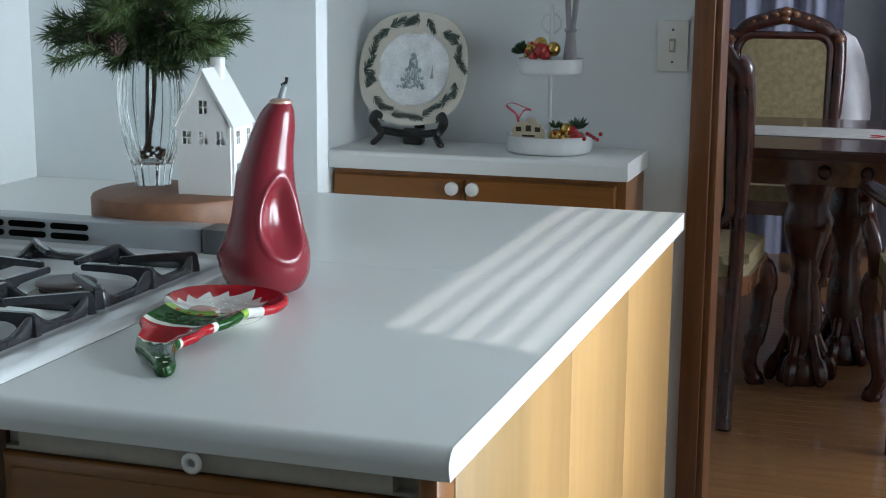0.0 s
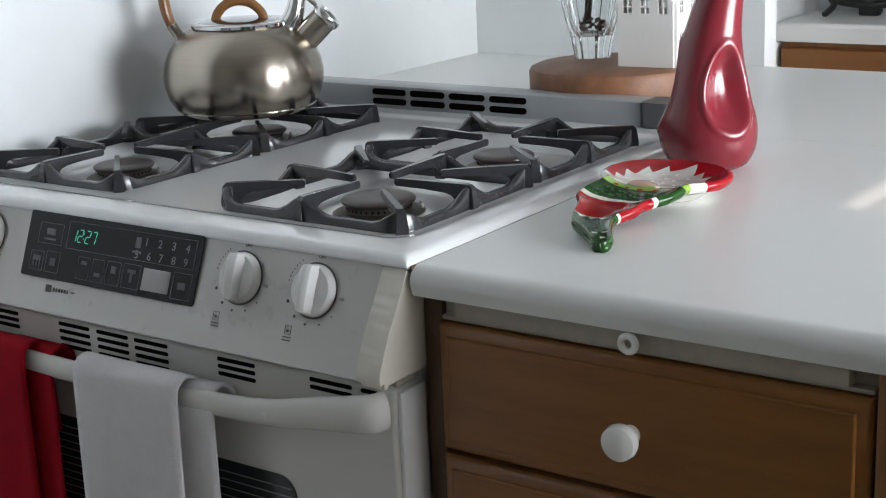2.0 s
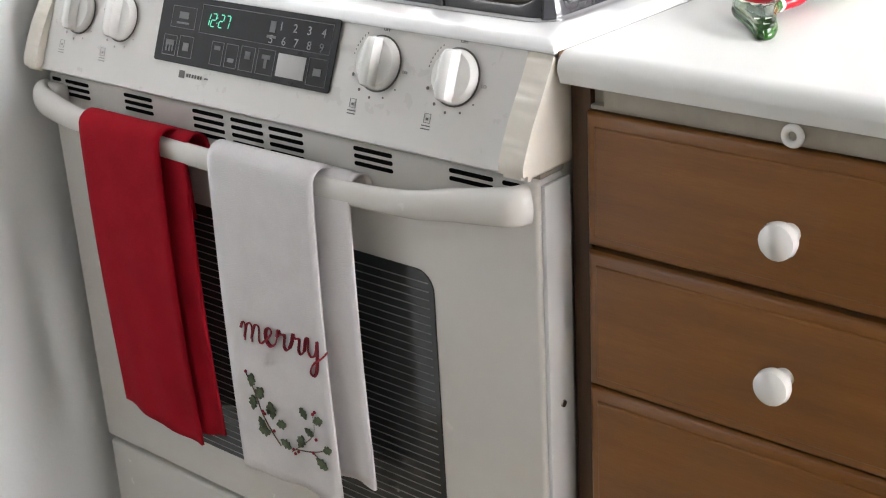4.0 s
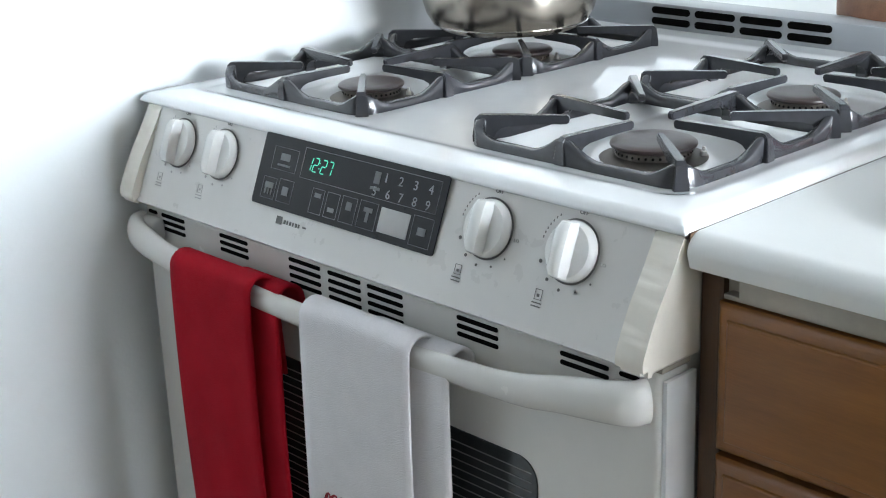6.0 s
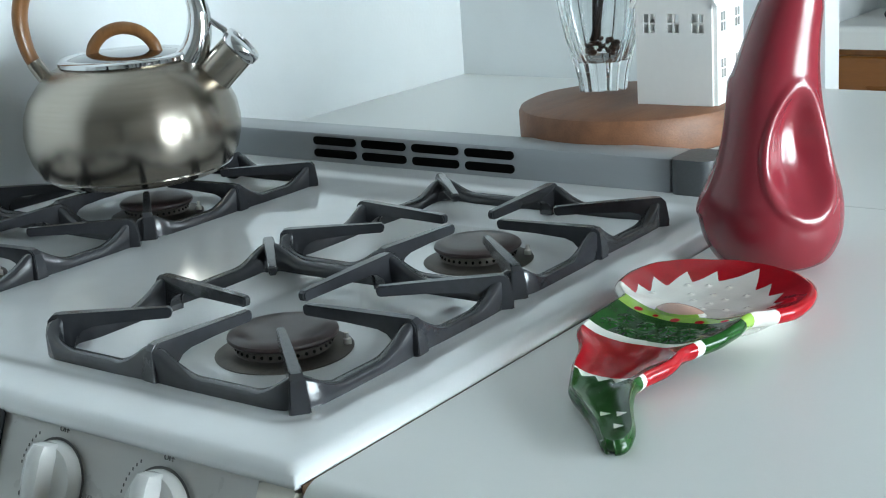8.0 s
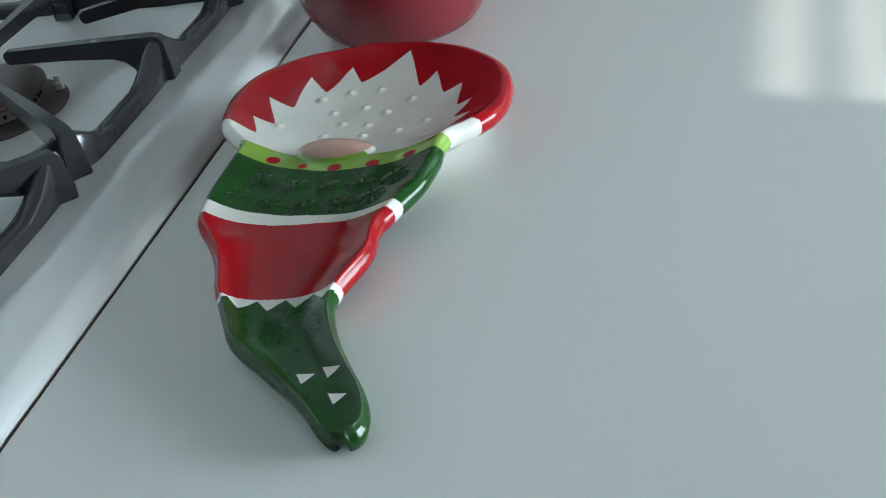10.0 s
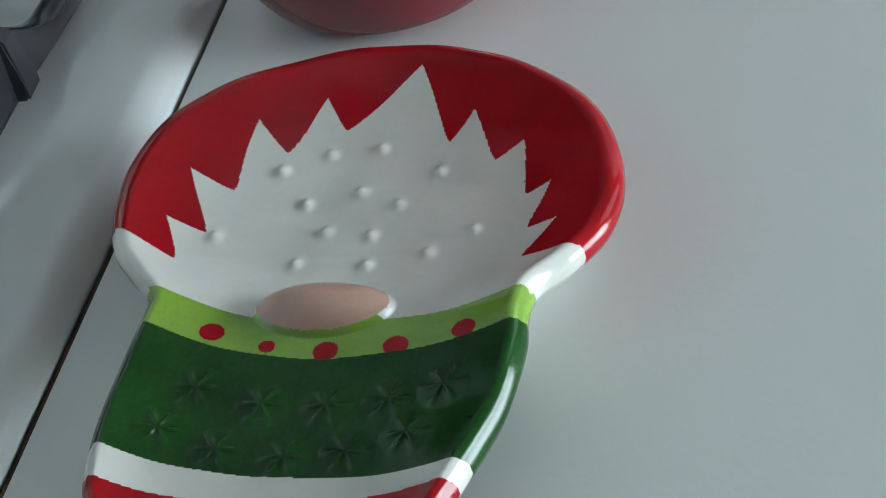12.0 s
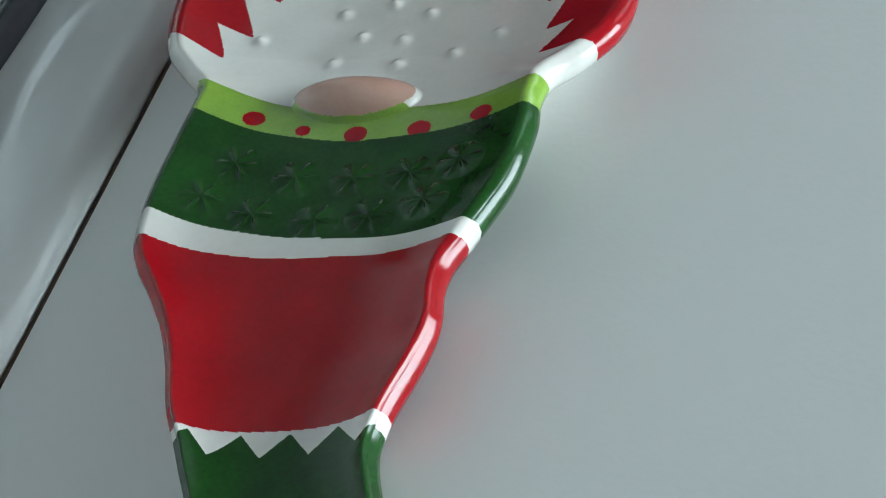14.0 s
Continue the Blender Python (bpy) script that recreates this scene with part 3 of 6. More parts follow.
# burners
PAN = CT - 0.0186
for bx, by, r in ((-0.176, 0.186, 0.039), (-0.176, 0.437, 0.036), (-0.588, 0.196, 0.036), (-0.588, 0.447, 0.036)):
    b = part("burner", lathe(nb(), [(0, PAN - 0.001), (r + 0.011, PAN - 0.001), (r + 0.012, PAN + 0.0008), (r + 0.009, PAN + 0.0022), (r + 0.002, PAN + 0.0026), (r - 0.003, PAN + 0.004), (r - 0.0045, PAN + 0.0105), (0, PAN + 0.0105)], 48, (bx, by, 0)), M_BURNBASE, rng, "grey metal burner base")
    part("burner_cap", lathe(nb(), [(0, PAN + 0.0105), (r - 0.003, PAN + 0.0105), (r + 0.0005, PAN + 0.0115), (r + 0.002, PAN + 0.0135), (r + 0.0015, PAN + 0.0155), (r - 0.001, PAN + 0.0172), (r - 0.006, PAN + 0.0182), (r * 0.6, PAN + 0.0186), (0, PAN + 0.0188)], 48, (bx, by, 0)), M_BURNER, b, "brown iron burner cap")
    bmp = nb()
    for k in range(34):
        a = 2 * math.pi * k / 34
        ball(bmp, (bx + (r - 0.004) * math.cos(a), by + (r - 0.004) * math.sin(a), PAN + 0.0068), 0.0014, 6)
    part("burner_ports", bmp, M_DARK, b)
    part("igniter", lathe(nb(), [(0, PAN), (0.0032, PAN), (0.0032, PAN + 0.006), (0.0018, PAN + 0.007), (0.0016, PAN + 0.0105), (0, PAN + 0.011)], 12, (bx + (r + 0.007) * 0.8, by + (r + 0.007) * 0.6, 0)), M_GL_WHITE, b, "white ceramic igniter")

GRATE_TOP, GRATE_LOW = CT + 0.0225, CT - 0.005
# fingers of one grate from its frame inward, about the grate's centre
FINGERS = (((-0.126, -0.106), (-0.055, -0.055)), ((-0.126, 0.002), (-0.019, -0.014)), ((-0.122, 0.12), (-0.055, 0.052)), ((-0.006, -0.122), (0.003, -0.035)),
           ((0.122, -0.12), (0.05, -0.055)), ((0.126, -0.002), (0.031, -0.009)), ((0.126, 0.108), (0.053, 0.045)), ((0.006, 0.122), (0.01, 0.011)))


def finger(bm, p, q, top, low, w=0.0041):
    """A flat-topped bar from the frame at p in to q, with a curved web under its root."""
    p, q = Vector((*p, 0)), Vector((*q, 0))
    d = (q - p)
    ln = d.length
    d.normalize()
    n = Vector((-d.y, d.x, 0))
    prof = [(-0.004, low), (-0.0042, low + 0.008), (-0.002, top - 0.004), (0.0015, top - 0.0006), (0.006, top), (ln * 0.5, top), (ln - 0.0025, top - 0.0004), (ln - 0.0004, top - 0.002), (ln, top - 0.0045), (ln - 0.001, top - 0.0075), (ln - 0.003, top - 0.0085), (ln * 0.6, top - 0.0088),
            (0.03, top - 0.0095), (0.022, top - 0.012), (0.0165, top - 0.017), (0.0145, low + 0.004), (0.016, low)]
    wid = [1.7, 1.6, 1.25, 1.05, 0.95, 0.85, 0.8, 0.72, 0.7, 0.72, 0.85, 1.0, 1.05, 1.15, 1.3, 1.6, 1.75]
    a = [bm.verts.new(p + d * s + n * k * w + Vector((0, 0, z))) for (s, z), k in zip(prof, wid)]
    b = [bm.verts.new(p + d * s - n * k * w + Vector((0, 0, z))) for (s, z), k in zip(prof, wid)]
    m = len(prof)
    fa, fb = bm.faces.new(a), bm.faces.new(b[::-1])
    for i in range(m):
        bm.faces.new((a[i], b[i], b[(i + 1) % m], a[(i + 1) % m]))
    long_edges = [e for f in (fa, fb) for e in f.edges]
    bmesh.ops.bevel(bm, geom=long_edges, offset=0.0011, segments=2, affect="EDGES", clamp_overlap=True)


def grate(gx, gy):
    """A low frame that swells up to the root of every finger."""
    bm = nb()
    hx, hy = 0.1215, 0.1195
    corner = round_rect(gx - hx, gx + hx, gy - hy, gy + hy, 0.018, 5)
    pts = []
    for i in range(len(corner)):
        (x0, y0), (x1, y1) = corner[i], corner[(i + 1) % len(corner)]
        n = max(1, int(math.hypot(x1 - x0, y1 - y0) / 0.004))
        pts += [(x0 + (x1 - x0) * k / n, y0 + (y1 - y0) * k / n) for k in range(n)]
    roots = [(gx + p[0], gy + p[1]) for p, q in FINGERS]
    n = len(pts)
    rings = []
    for i, (x, y) in enumerate(pts):
        ax, ay = pts[(i + 1) % n][0] - pts[i - 1][0], pts[(i + 1) % n][1] - pts[i - 1][1]
        nn = Vector((ay, -ax, 0)).normalized()
        near = min(math.hypot(x - rx, y - ry) for rx, ry in roots)
        swell = max(0.0, 1 - max(0.0, near - 0.007) / 0.032) ** 1.7
        hi = GRATE_LOW + 0.0105 + (GRATE_TOP - GRATE_LOW - 0.013) * swell
        w = 0.0058 - 0.001 * swell
        sec = [(w, GRATE_LOW), (w * 0.95, hi - 0.0025), (w * 0.7, hi - 0.0007), (w * 0.2, hi), (-w * 0.3, hi), (-w * 0.75, hi - 0.0009), (-w, hi - 0.003), (-w * 1.1, GRATE_LOW)]
        rings.append([bm.verts.new(Vector((x, y, z)) + nn * o) for o, z in sec])
    for i in range(n):
        a, b = rings[i], rings[(i + 1) % n]
        for k in range(len(a)):
            bm.faces.new((a[k], a[(k + 1) % len(a)], b[(k + 1) % len(a)], b[k]))
    bmesh.ops.recalc_face_normals(bm, faces=bm.faces)
    ob = part("grate", bm, M_GRATE, rng, "grey enamelled cast iron grate", angle=50)
    for p, q in FINGERS:
        part("grate_finger", finger_mesh((gx + p[0], gy + p[1]), (gx + q[0], gy + q[1])), M_GRATE, ob, angle=35)
    return ob


def finger_mesh(p, q):
    bm = nb()
    finger(bm, p, q, GRATE_TOP, GRATE_LOW)
    return bm


for gx0, gy0 in ((-0.181, 0.192), (-0.181, 0.4405), (-0.593, 0.202), (-0.593, 0.4505)):
    grate(gx0, gy0)

# control panel: a sloped fascia
PT, PB = Vector((0, 0.002, 0.917)), Vector((0, -0.04, 0.814))
slope = math.degrees(math.atan2(PT.y - PB.y, PT.z - PB.z))


def on_panel(x, s, lift=0.0):
    """A frame on the fascia: x along it, s down the slope from its top."""
    return Matrix.Translation((x, PT.y + (PB.y - PT.y) * s, PT.z + (PB.z - PT.z) * s)) @ Matrix.Rotation(radians(90 - slope), 4, "X") @ Matrix.Translation((0, 0, lift))


SL = (PB - PT).length
prof = [(0.03, 0.9135), (0.0045, 0.9135), (0.003, 0.9128), (-0.0392, 0.8165), (-0.0425, 0.813), (-0.04, 0.8105), (0.03, 0.81)]
bm = nb()
a = [bm.verts.new((RX0 + 0.028, y, z)) for y, z in prof]
b = [bm.verts.new((RX1 - 0.03, y, z)) for y, z in prof]
bm.faces.new(a)
bm.faces.new(b)
for i in range(len(prof)):
    bm.faces.new((a[i], a[(i + 1) % len(prof)], b[(i + 1) % len(prof)], b[i]))
fascia = part("control_panel", bm, M_PANEL, rng, "off-white sloped control panel", angle=20)
for x0, x1 in ((RX0 + 0.0015, RX0 + 0.0275), (RX1 - 0.0295, RX1 - 0.002)):
    pr = [(0.03, 0.913)] + [(p.x, p.y) for p in smoothed([(0.003, 0.913, 0), (-0.004, 0.9, 0), (-0.016, 0.88, 0), (-0.03, 0.858, 0), (-0.042, 0.834, 0), (-0.047, 0.82, 0), (-0.044, 0.81, 0), (-0.034, 0.807, 0)], 5)] + [(0.03, 0.807)]
    bm = nb()
    a = [bm.verts.new((x0, y, z)) for y, z in pr]
    b = [bm.verts.new((x1, y, z)) for y, z in pr]
    bm.faces.new(a)
    bm.faces.new(b)
    for i in range(len(pr)):
        bm.faces.new((a[i], a[(i + 1) % len(pr)], b[(i + 1) % len(pr)], b[i]))
    bmesh.ops.bevel(bm, geom=[e for e in bm.edges if abs(e.verts[0].co.x - e.verts[1].co.x) < 1e-5], offset=0.006, segments=5, affect="EDGES", clamp_overlap=True)
    cap = part("panel_end_cap", bm, M_CREAM, rng, "cream plastic end cap", angle=75)
    cap.modifiers.new("even_shading", "WEIGHTED_NORMAL").keep_sharp = True

# clock and keypad
disp = part("display", prism(nb(), round_rect(-0.523, -0.2545, -0.0365, 0.0365, 0.003), 0.0, 0.0012, on_panel(0, 0.356)), M_BLACKGLASS, fascia, "black glass clock and keypad")


def outline(bm, x0, x1, y0, y1, w=0.0006):
    for b in ((x0, x1, y0, y0 + w), (x0, x1, y1 - w, y1), (x0, x0 + w, y0 + w, y1 - w), (x1 - w, x1, y0 + w, y1 - w)):
        box(bm, b[0], b[1], b[2], b[3], 0, 0.0003)


DX0, DW = -0.523, 0.2685
for u0, u1, v0, v1 in ((0.07, 0.215, 0.52, 0.84), (0.045, 0.125, 0.1, 0.4), (0.14, 0.225, 0.1, 0.42), (0.245, 0.97, 0.5, 0.92), (0.335, 0.405, 0.08, 0.42), (0.42, 0.49, 0.08, 0.42), (0.505, 0.585, 0.08, 0.43), (0.6, 0.695, 0.08, 0.44), (0.875, 0.975, 0.06, 0.44)):
    keys = nb()
    outline(keys, DX0 + u0 * DW, DX0 + u1 * DW, -0.0365 + v0 * 0.073, -0.0365 + v1 * 0.073)
    o = part("key_outline", keys, M_KEYLINE, disp, smooth=False)
    o.matrix_local = on_panel(0, 0.356, 0.0013)
for u0, u1, v0, v1 in ((0.115, 0.17, 0.66, 0.76), (0.105, 0.18, 0.58, 0.61), (0.06, 0.11, 0.25, 0.33), (0.063, 0.072, 0.16, 0.25), (0.082, 0.09, 0.16, 0.25), (0.1, 0.108, 0.16, 0.25), (0.165, 0.2, 0.2, 0.32), (0.352, 0.388, 0.3, 0.36), (0.437, 0.473, 0.16, 0.22), (0.53, 0.56, 0.25, 0.36), (0.625, 0.67, 0.3, 0.36), (0.64, 0.655, 0.17, 0.3), (0.63, 0.68, 0.6, 0.64), (0.64, 0.67, 0.68, 0.84), (0.905, 0.945, 0.2, 0.3)):
    o = part("key_icon", box(nb(), DX0 + u0 * DW, DX0 + u1 * DW, -0.0365 + v0 * 0.073, -0.0365 + v1 * 0.073, 0, 0.0003), M_KEYLINE, disp, smooth=False)
    o.matrix_local = on_panel(0, 0.356, 0.0014)
o = part("cancel_key", box(nb(), DX0 + 0.712 * DW, DX0 + 0.86 * DW, -0.0365 + 0.1 * 0.073, -0.0365 + 0.42 * 0.073, 0, 0.0008, 0.0003), M_KEYPAD, disp, "pale grey cancel key")
o.matrix_local = on_panel(0, 0.356, 0.0012)
for txt, u, v in (("1", 0.7, 0.78), ("2", 0.775, 0.78), ("3", 0.85, 0.78), ("4", 0.925, 0.78), ("5", 0.655, 0.58), ("6", 0.725, 0.58), ("7", 0.79, 0.58), ("8", 0.86, 0.58), ("9", 0.925, 0.58)):
    lettering("digit", txt, 0.0125, on_panel(DX0 + u * DW, 0.356, 0.0014) @ Matrix.Translation((0, -0.0365 + v * 0.073, 0)), M_KEYTEXT, disp)


SEG = {"1": "bc", "2": "abged", "7": "abc"}


def seven(bm, ch, x, y, h=0.0135, w=0.0062, t=0.0011, lean=0.16):
    bars = {"a": (0, h, w, h), "b": (w, h / 2, w, h), "c": (w, 0, w, h / 2), "d": (0, 0, w, 0), "e": (0, 0, 0, h / 2), "f": (0, h / 2, 0, h), "g": (0, h / 2, w, h / 2)}
    for s in SEG[ch]:
        x0, y0, x1, y1 = bars[s]
        if y0 == y1:
            c = [(x0 + 0.0006, y0 - t / 2), (x1 - 0.0006, y0 - t / 2), (x1 - 0.0006, y0 + t / 2), (x0 + 0.0006, y0 + t / 2)]
        else:
            c = [(x0 - t / 2, y0 + 0.0006), (x0 + t / 2, y0 + 0.0006), (x0 + t / 2, y1 - 0.0006), (x0 - t / 2, y1 - 0.0006)]
        prism(bm, [(x + px + lean * py, y + py) for px, py in c], 0, 0.0003)


bm = nb()
for ch, px in (("1", 0.0), ("2", 0.0095), ("2", 0.0215), ("7", 0.031)):
    seven(bm, ch, DX0 + 0.27 * DW + px, -0.0365 + 0.62 * 0.073)
for py in (0.0035, 0.009):
    box(bm, DX0 + 0.27 * DW + 0.0185, DX0 + 0.27 * DW + 0.0197, -0.0365 + 0.62 * 0.073 + py, -0.0365 + 0.62 * 0.073 + py + 0.0012, 0, 0.0003)
o = part("clock_digits", bm, M_CLOCK, disp, "green glowing clock reading 12:27", smooth=False)
o.matrix_local = on_panel(0, 0.356, 0.0014)

# burner knobs
for kx, side in ((-0.667, 0), (-0.59, 0), (-0.197, 1), (-0.102, 1)):
    m = on_panel(kx, 0.345, 0.0)
    kb = part("control_knob", lathe(nb(), [(0, 0), (0.0255, 0), (0.0258, 0.002), (0.0248, 0.0055), (0.0225, 0.0085), (0.012, 0.0095), (0, 0.0095)], 40, m=m), M_KNOB, fascia, "white plastic burner knob")
    bmg = nb()
    pr = [(-0.0082, 0.004), (-0.0078, 0.014), (-0.0065, 0.0205), (-0.003, 0.023), (0.003, 0.023), (0.0065, 0.0205), (0.0078, 0.014), (0.0082, 0.004)]
    secs = []
    for yy, sc, zz in ((-0.0242, 0.55, 0.55), (-0.0225, 0.8, 0.82), (-0.016, 1.0, 0.98), (0, 1.0, 1.0), (0.016, 1.0, 0.98), (0.0225, 0.8, 0.82), (0.0242, 0.55, 0.55)):
        secs.append([bmg.verts.new(m @ Vector((x * sc, yy, 0.003 + (z - 0.003) * zz))) for x, z in pr])
    for s0, s1 in zip(secs, secs[1:]):
        for i in range(len(pr) - 1):
            bmg.faces.new((s0[i], s0[i + 1], s1[i + 1], s1[i]))
    bmg.faces.new(secs[0])
    bmg.faces.new(secs[-1])
    part("grip", bmg, M_KNOB, kb)
    # flat dark ring that paints the knob's contact shadow on the fascia
    part("knob_shadow_ring", lathe(nb(), [(0.0258, 0.0), (0.0275, 0.0), (0.0275, 0.0005), (0.0258, 0.0005)], 40, m=m), M_PRINT, kb)
    lettering("off_mark", "OFF", 0.0052, on_panel(kx + 0.002, 0.345, 0.0002) @ Matrix.Translation((0, 0.033, 0)), M_PRINT, fascia)
    if side:
        lettering("low_mark", "LO", 0.0045, on_panel(kx, 0.345, 0.0002) @ Matrix.Translation((0.0335, -0.004, 0)), M_PRINTSOFT, fascia)
    dots = nb()
    for ang, rr in ((205, 0.0018), (235, 0.0016), (262, 0.0014), (292, 0.0011), (320, 0.0009)):
        lathe(dots, [(0, 0), (rr, 0), (rr, 0.0003), (0, 0.0003)], 10, at=(0.0335 * math.cos(radians(ang)), 0.0335 * math.sin(radians(ang)), 0))
    for ang in range(128, 176, 7):
        box(dots, 0.034 * math.cos(radians(ang)) - 0.0005, 0.034 * math.cos(radians(ang)) + 0.0005, 0.034 * math.sin(radians(ang)) - 0.001, 0.034 * math.sin(radians(ang)) + 0.001, 0, 0.0003)
    outline(dots, -0.028, -0.02, -0.046, -0.037, 0.0005)
    box(dots, -0.0255, -0.0228, -0.0435, -0.041, 0, 0.0003)
    for w in (0, 0.003):
        box(dots, -0.0295, -0.019, -0.0492 - w, -0.0481 - w, 0, 0.0003)
    o = part("knob_marks", dots, M_PRINT if side else M_PRINTSOFT, fascia, "grey printed burner marks", smooth=False)
    o.matrix_local = on_panel(kx, 0.345, 0.0002)
mk = nb()
box(mk, -0.478, -0.469, -0.0502, -0.0422, 0, 0.0003)
for k, w in enumerate((0.004, 0.003, 0.0035, 0.003, 0.004, 0.003)):
    box(mk, -0.466 + 0.0045 * k, -0.466 + 0.0045 * k + w * 0.8, -0.0485, -0.0445, 0, 0.0003)
box(mk, -0.4365, -0.431, -0.0472, -0.0455, 0, 0.0003)
o = part("maker_mark", mk, M_PRINT, fascia, "small dark maker's mark as plain bars", smooth=False)
o.matrix_local = on_panel(0, 0.36, 0.0002)
o = part("lamp_switch", prism(nb(), [(-0.7, -0.006), (-0.692, -0.004), (-0.692, 0.008)], 0, 0.002), M_CREAM, fascia, "tan rocker switch")
o.matrix_local = on_panel(0, 0.45, 0.0)

# oven door
door = part("oven_door", box(nb(), RX0 + 0.009, RX1 - 0.006, -0.022, 0.02, 0.3, 0.801, 0.005, 3), M_DOOR, rng, "off-white oven door")
part("storage_drawer", box(nb(), RX0 + 0.009, RX1 - 0.006, -0.02, 0.02, 0.03, 0.292, 0.005, 3), M_DOOR, rng)
part("vent_rail", box(nb(), RX0 + 0.01, RX1 - 0.007, -0.016, 0.02, 0.8015, 0.8095, 0.001), M_GREYEDGE, rng)
win = part("oven_window", prism(nb(), round_rect(-0.628, -0.136, 0.36, 0.683, 0.022, 6), -0.001, 0.0016, Matrix.Translation((0, -0.022, 0)) @ Matrix.Rotation(radians(90), 4, "X")), M_OVENGLASS, door, "dark glass oven window")
line = part("window_line", box(nb(), -0.622, -0.142, -0.0239, -0.0237, 0.366, 0.3674), M_WINLINE, win, smooth=False)
for k in range(1, 34):
    o = new("window_line", line.data)
    o.parent = win
    o.location = (0, 0, k * 0.0092)
slots = [(-0.732, -0.715, 3), (-0.706, -0.661, 3), (-0.594, -0.544, 3), (-0.474, -0.424, 4), (-0.412, -0.363, 4), (-0.353, -0.303, 4), (-0.231, -0.18, 3), (-0.108, -0.056, 2), (-0.045, -0.024, 2)]
for x0, x1, n in slots:
    bm = nb()
    for k in range(n):
        z = 0.7965 - k * (0.0078 if n < 4 else 0.0085)
        prism(bm, round_rect(x0, x1, z - 0.0042, z, 0.0018, 3), -0.001, 0.0008, Matrix.Translation((0, -0.022, 0)) @ Matrix.Rotation(radians(90), 4, "X"))
    part("door_vent", bm, M_DARK, door, smooth=False)
bm = nb()
hp = smoothed([(-0.736, -0.03, 0.77), (-0.728, -0.042, 0.77), (-0.7, -0.05, 0.766), (-0.62, -0.054, 0.757), (-0.385, -0.056, 0.752), (-0.16, -0.054, 0.757), (-0.08, -0.05, 0.768), (-0.022, -0.044, 0.776), (-0.011, -0.03, 0.777)], 6)
hr = []
for p in hp:
    d = min(abs(p.x + 0.736), abs(p.x + 0.011))
    hr.append(0.0125 + 0.007 * max(0, 1 - d / 0.16))
tube(bm, hp, hr, 18, flat=0.62, side=(0, 0, 1))
for x0, x1 in ((-0.737, -0.7), (-0.05, -0.012)):
    box(bm, x0, x1, -0.04, -0.02, 0.758, 0.786, 0.008, 3)
bmesh.ops.translate(bm, verts=bm.verts, vec=(0, 0, 0.006))
part("door_handle", bm, M_DOOR, door, "white curved oven door handle", angle=60)
part("side_trim", box(nb(), RX1 - 0.0058, RX1 - 0.001, -0.0175, 0.021, 0.03, 0.797, 0.001), M_ENAMEL, rng)
part("trim_screw", lathe(nb(), [(0, 0), (0.004, 0), (0.0035, 0.0012), (0, 0.0015)], 14, m=Matrix.Translation((RX1 - 0.001, 0.003, 0.57)) @ Matrix.Rotation(radians(90), 4, "Y")), M_CHROME, rng, "small steel screw")

# ---- towels over the oven handle ----


def towel(name, label, x0, x1, z_low, material, sway=0.0, seed=1, low_slant=0.0, back=0.2):
    """A folded strip of cloth hung over the handle: front fall, round the bar, back fall."""
    rnd = random.Random(seed)
    path = []
    for k in range(26):
        t = k / 25
        path.append((-0.0715 - 0.004 * math.sin(t * 3), z_low + (0.752 - z_low) * t))
    for k in range(1, 9):
        a = math.pi * k / 9
        path.append((-0.0555 - 0.0165 * math.cos(a), 0.7575 + 0.0165 * math.sin(a)))
    for k in range(1, 14):
        path.append((-0.038 + 0.004 * k / 13, 0.752 - back * k / 13))
    n = len(path)
    cols = 14
    bm = nb()
    grid = []
    ph = rnd.random() * 6
    for i, (y, z) in enumerate(path):
        row = []
        z += 0.008
        fall = max(0, (0.75 - z) / (0.75 - z_low))
        for c in range(cols + 1):
            u = c / cols
            x = x0 + (x1 - x0) * u + sway * fall
            w = 0.0028 * fall * math.sin(u * 7 + ph) + 0.0016 * fall * math.sin(u * 15 + ph * 2 + z * 9)
            zz = z - (low_slant * u * (1 if i < 26 else 0) * fall)
            row.append(bm.verts.new((x, y + w, zz)))
        grid.append(row)
    for a, b in zip(grid, grid[1:]):
        for c in range(cols):
            bm.faces.new((a[c], a[c + 1], b[c + 1], b[c]))
    ob = part(name, bm, material, angle=70)
    sd = ob.modifiers.new("thick", "SOLIDIFY")
    sd.thickness = 0.0035
    sd.offset = 0
    return ob


red = thing("red_towel", "plain red cotton towel folded over the oven handle", "towel")
o = towel("front_fold", "", -0.617, -0.478, 0.408, M_REDCLOTH, 0.004, 3, 0.02, 0.09)
o.parent = red
o = towel("side_fold", "", -0.53, -0.45, 0.398, M_REDCLOTH, 0.002, 8, -0.012, 0.02)
o.parent = red
o.location = (0, 0.0135, -0.006)
wt = thing("white_towel", "white cotton towel embroidered with merry and holly sprigs", "towel")
o = towel("front_fold", "", -0.396, -0.243, 0.395, M_WHITECLOTH, 0.004, 5, 0.0, 0.09)
o.parent = wt
o = towel("rear_fold", "", -0.32, -0.206, 0.43, M_WHITECLOTH, 0.006, 9, 0.0, 0.012)
o.parent = wt
o.location = (0, 0.0125, -0.006)
STITCH = Matrix.Translation((-0.301, -0.0785, 0.575)) @ Matrix.Rotation(radians(-4), 4, "Y") @ Matrix.Rotation(radians(90), 4, "X")


def pen(bm, pts, r=0.0016, flat=0.4, n=5):
    tube(bm, [STITCH @ p for p in smoothed([(x, y, 0) for x, y in pts], n)], r, 6, flat=flat)


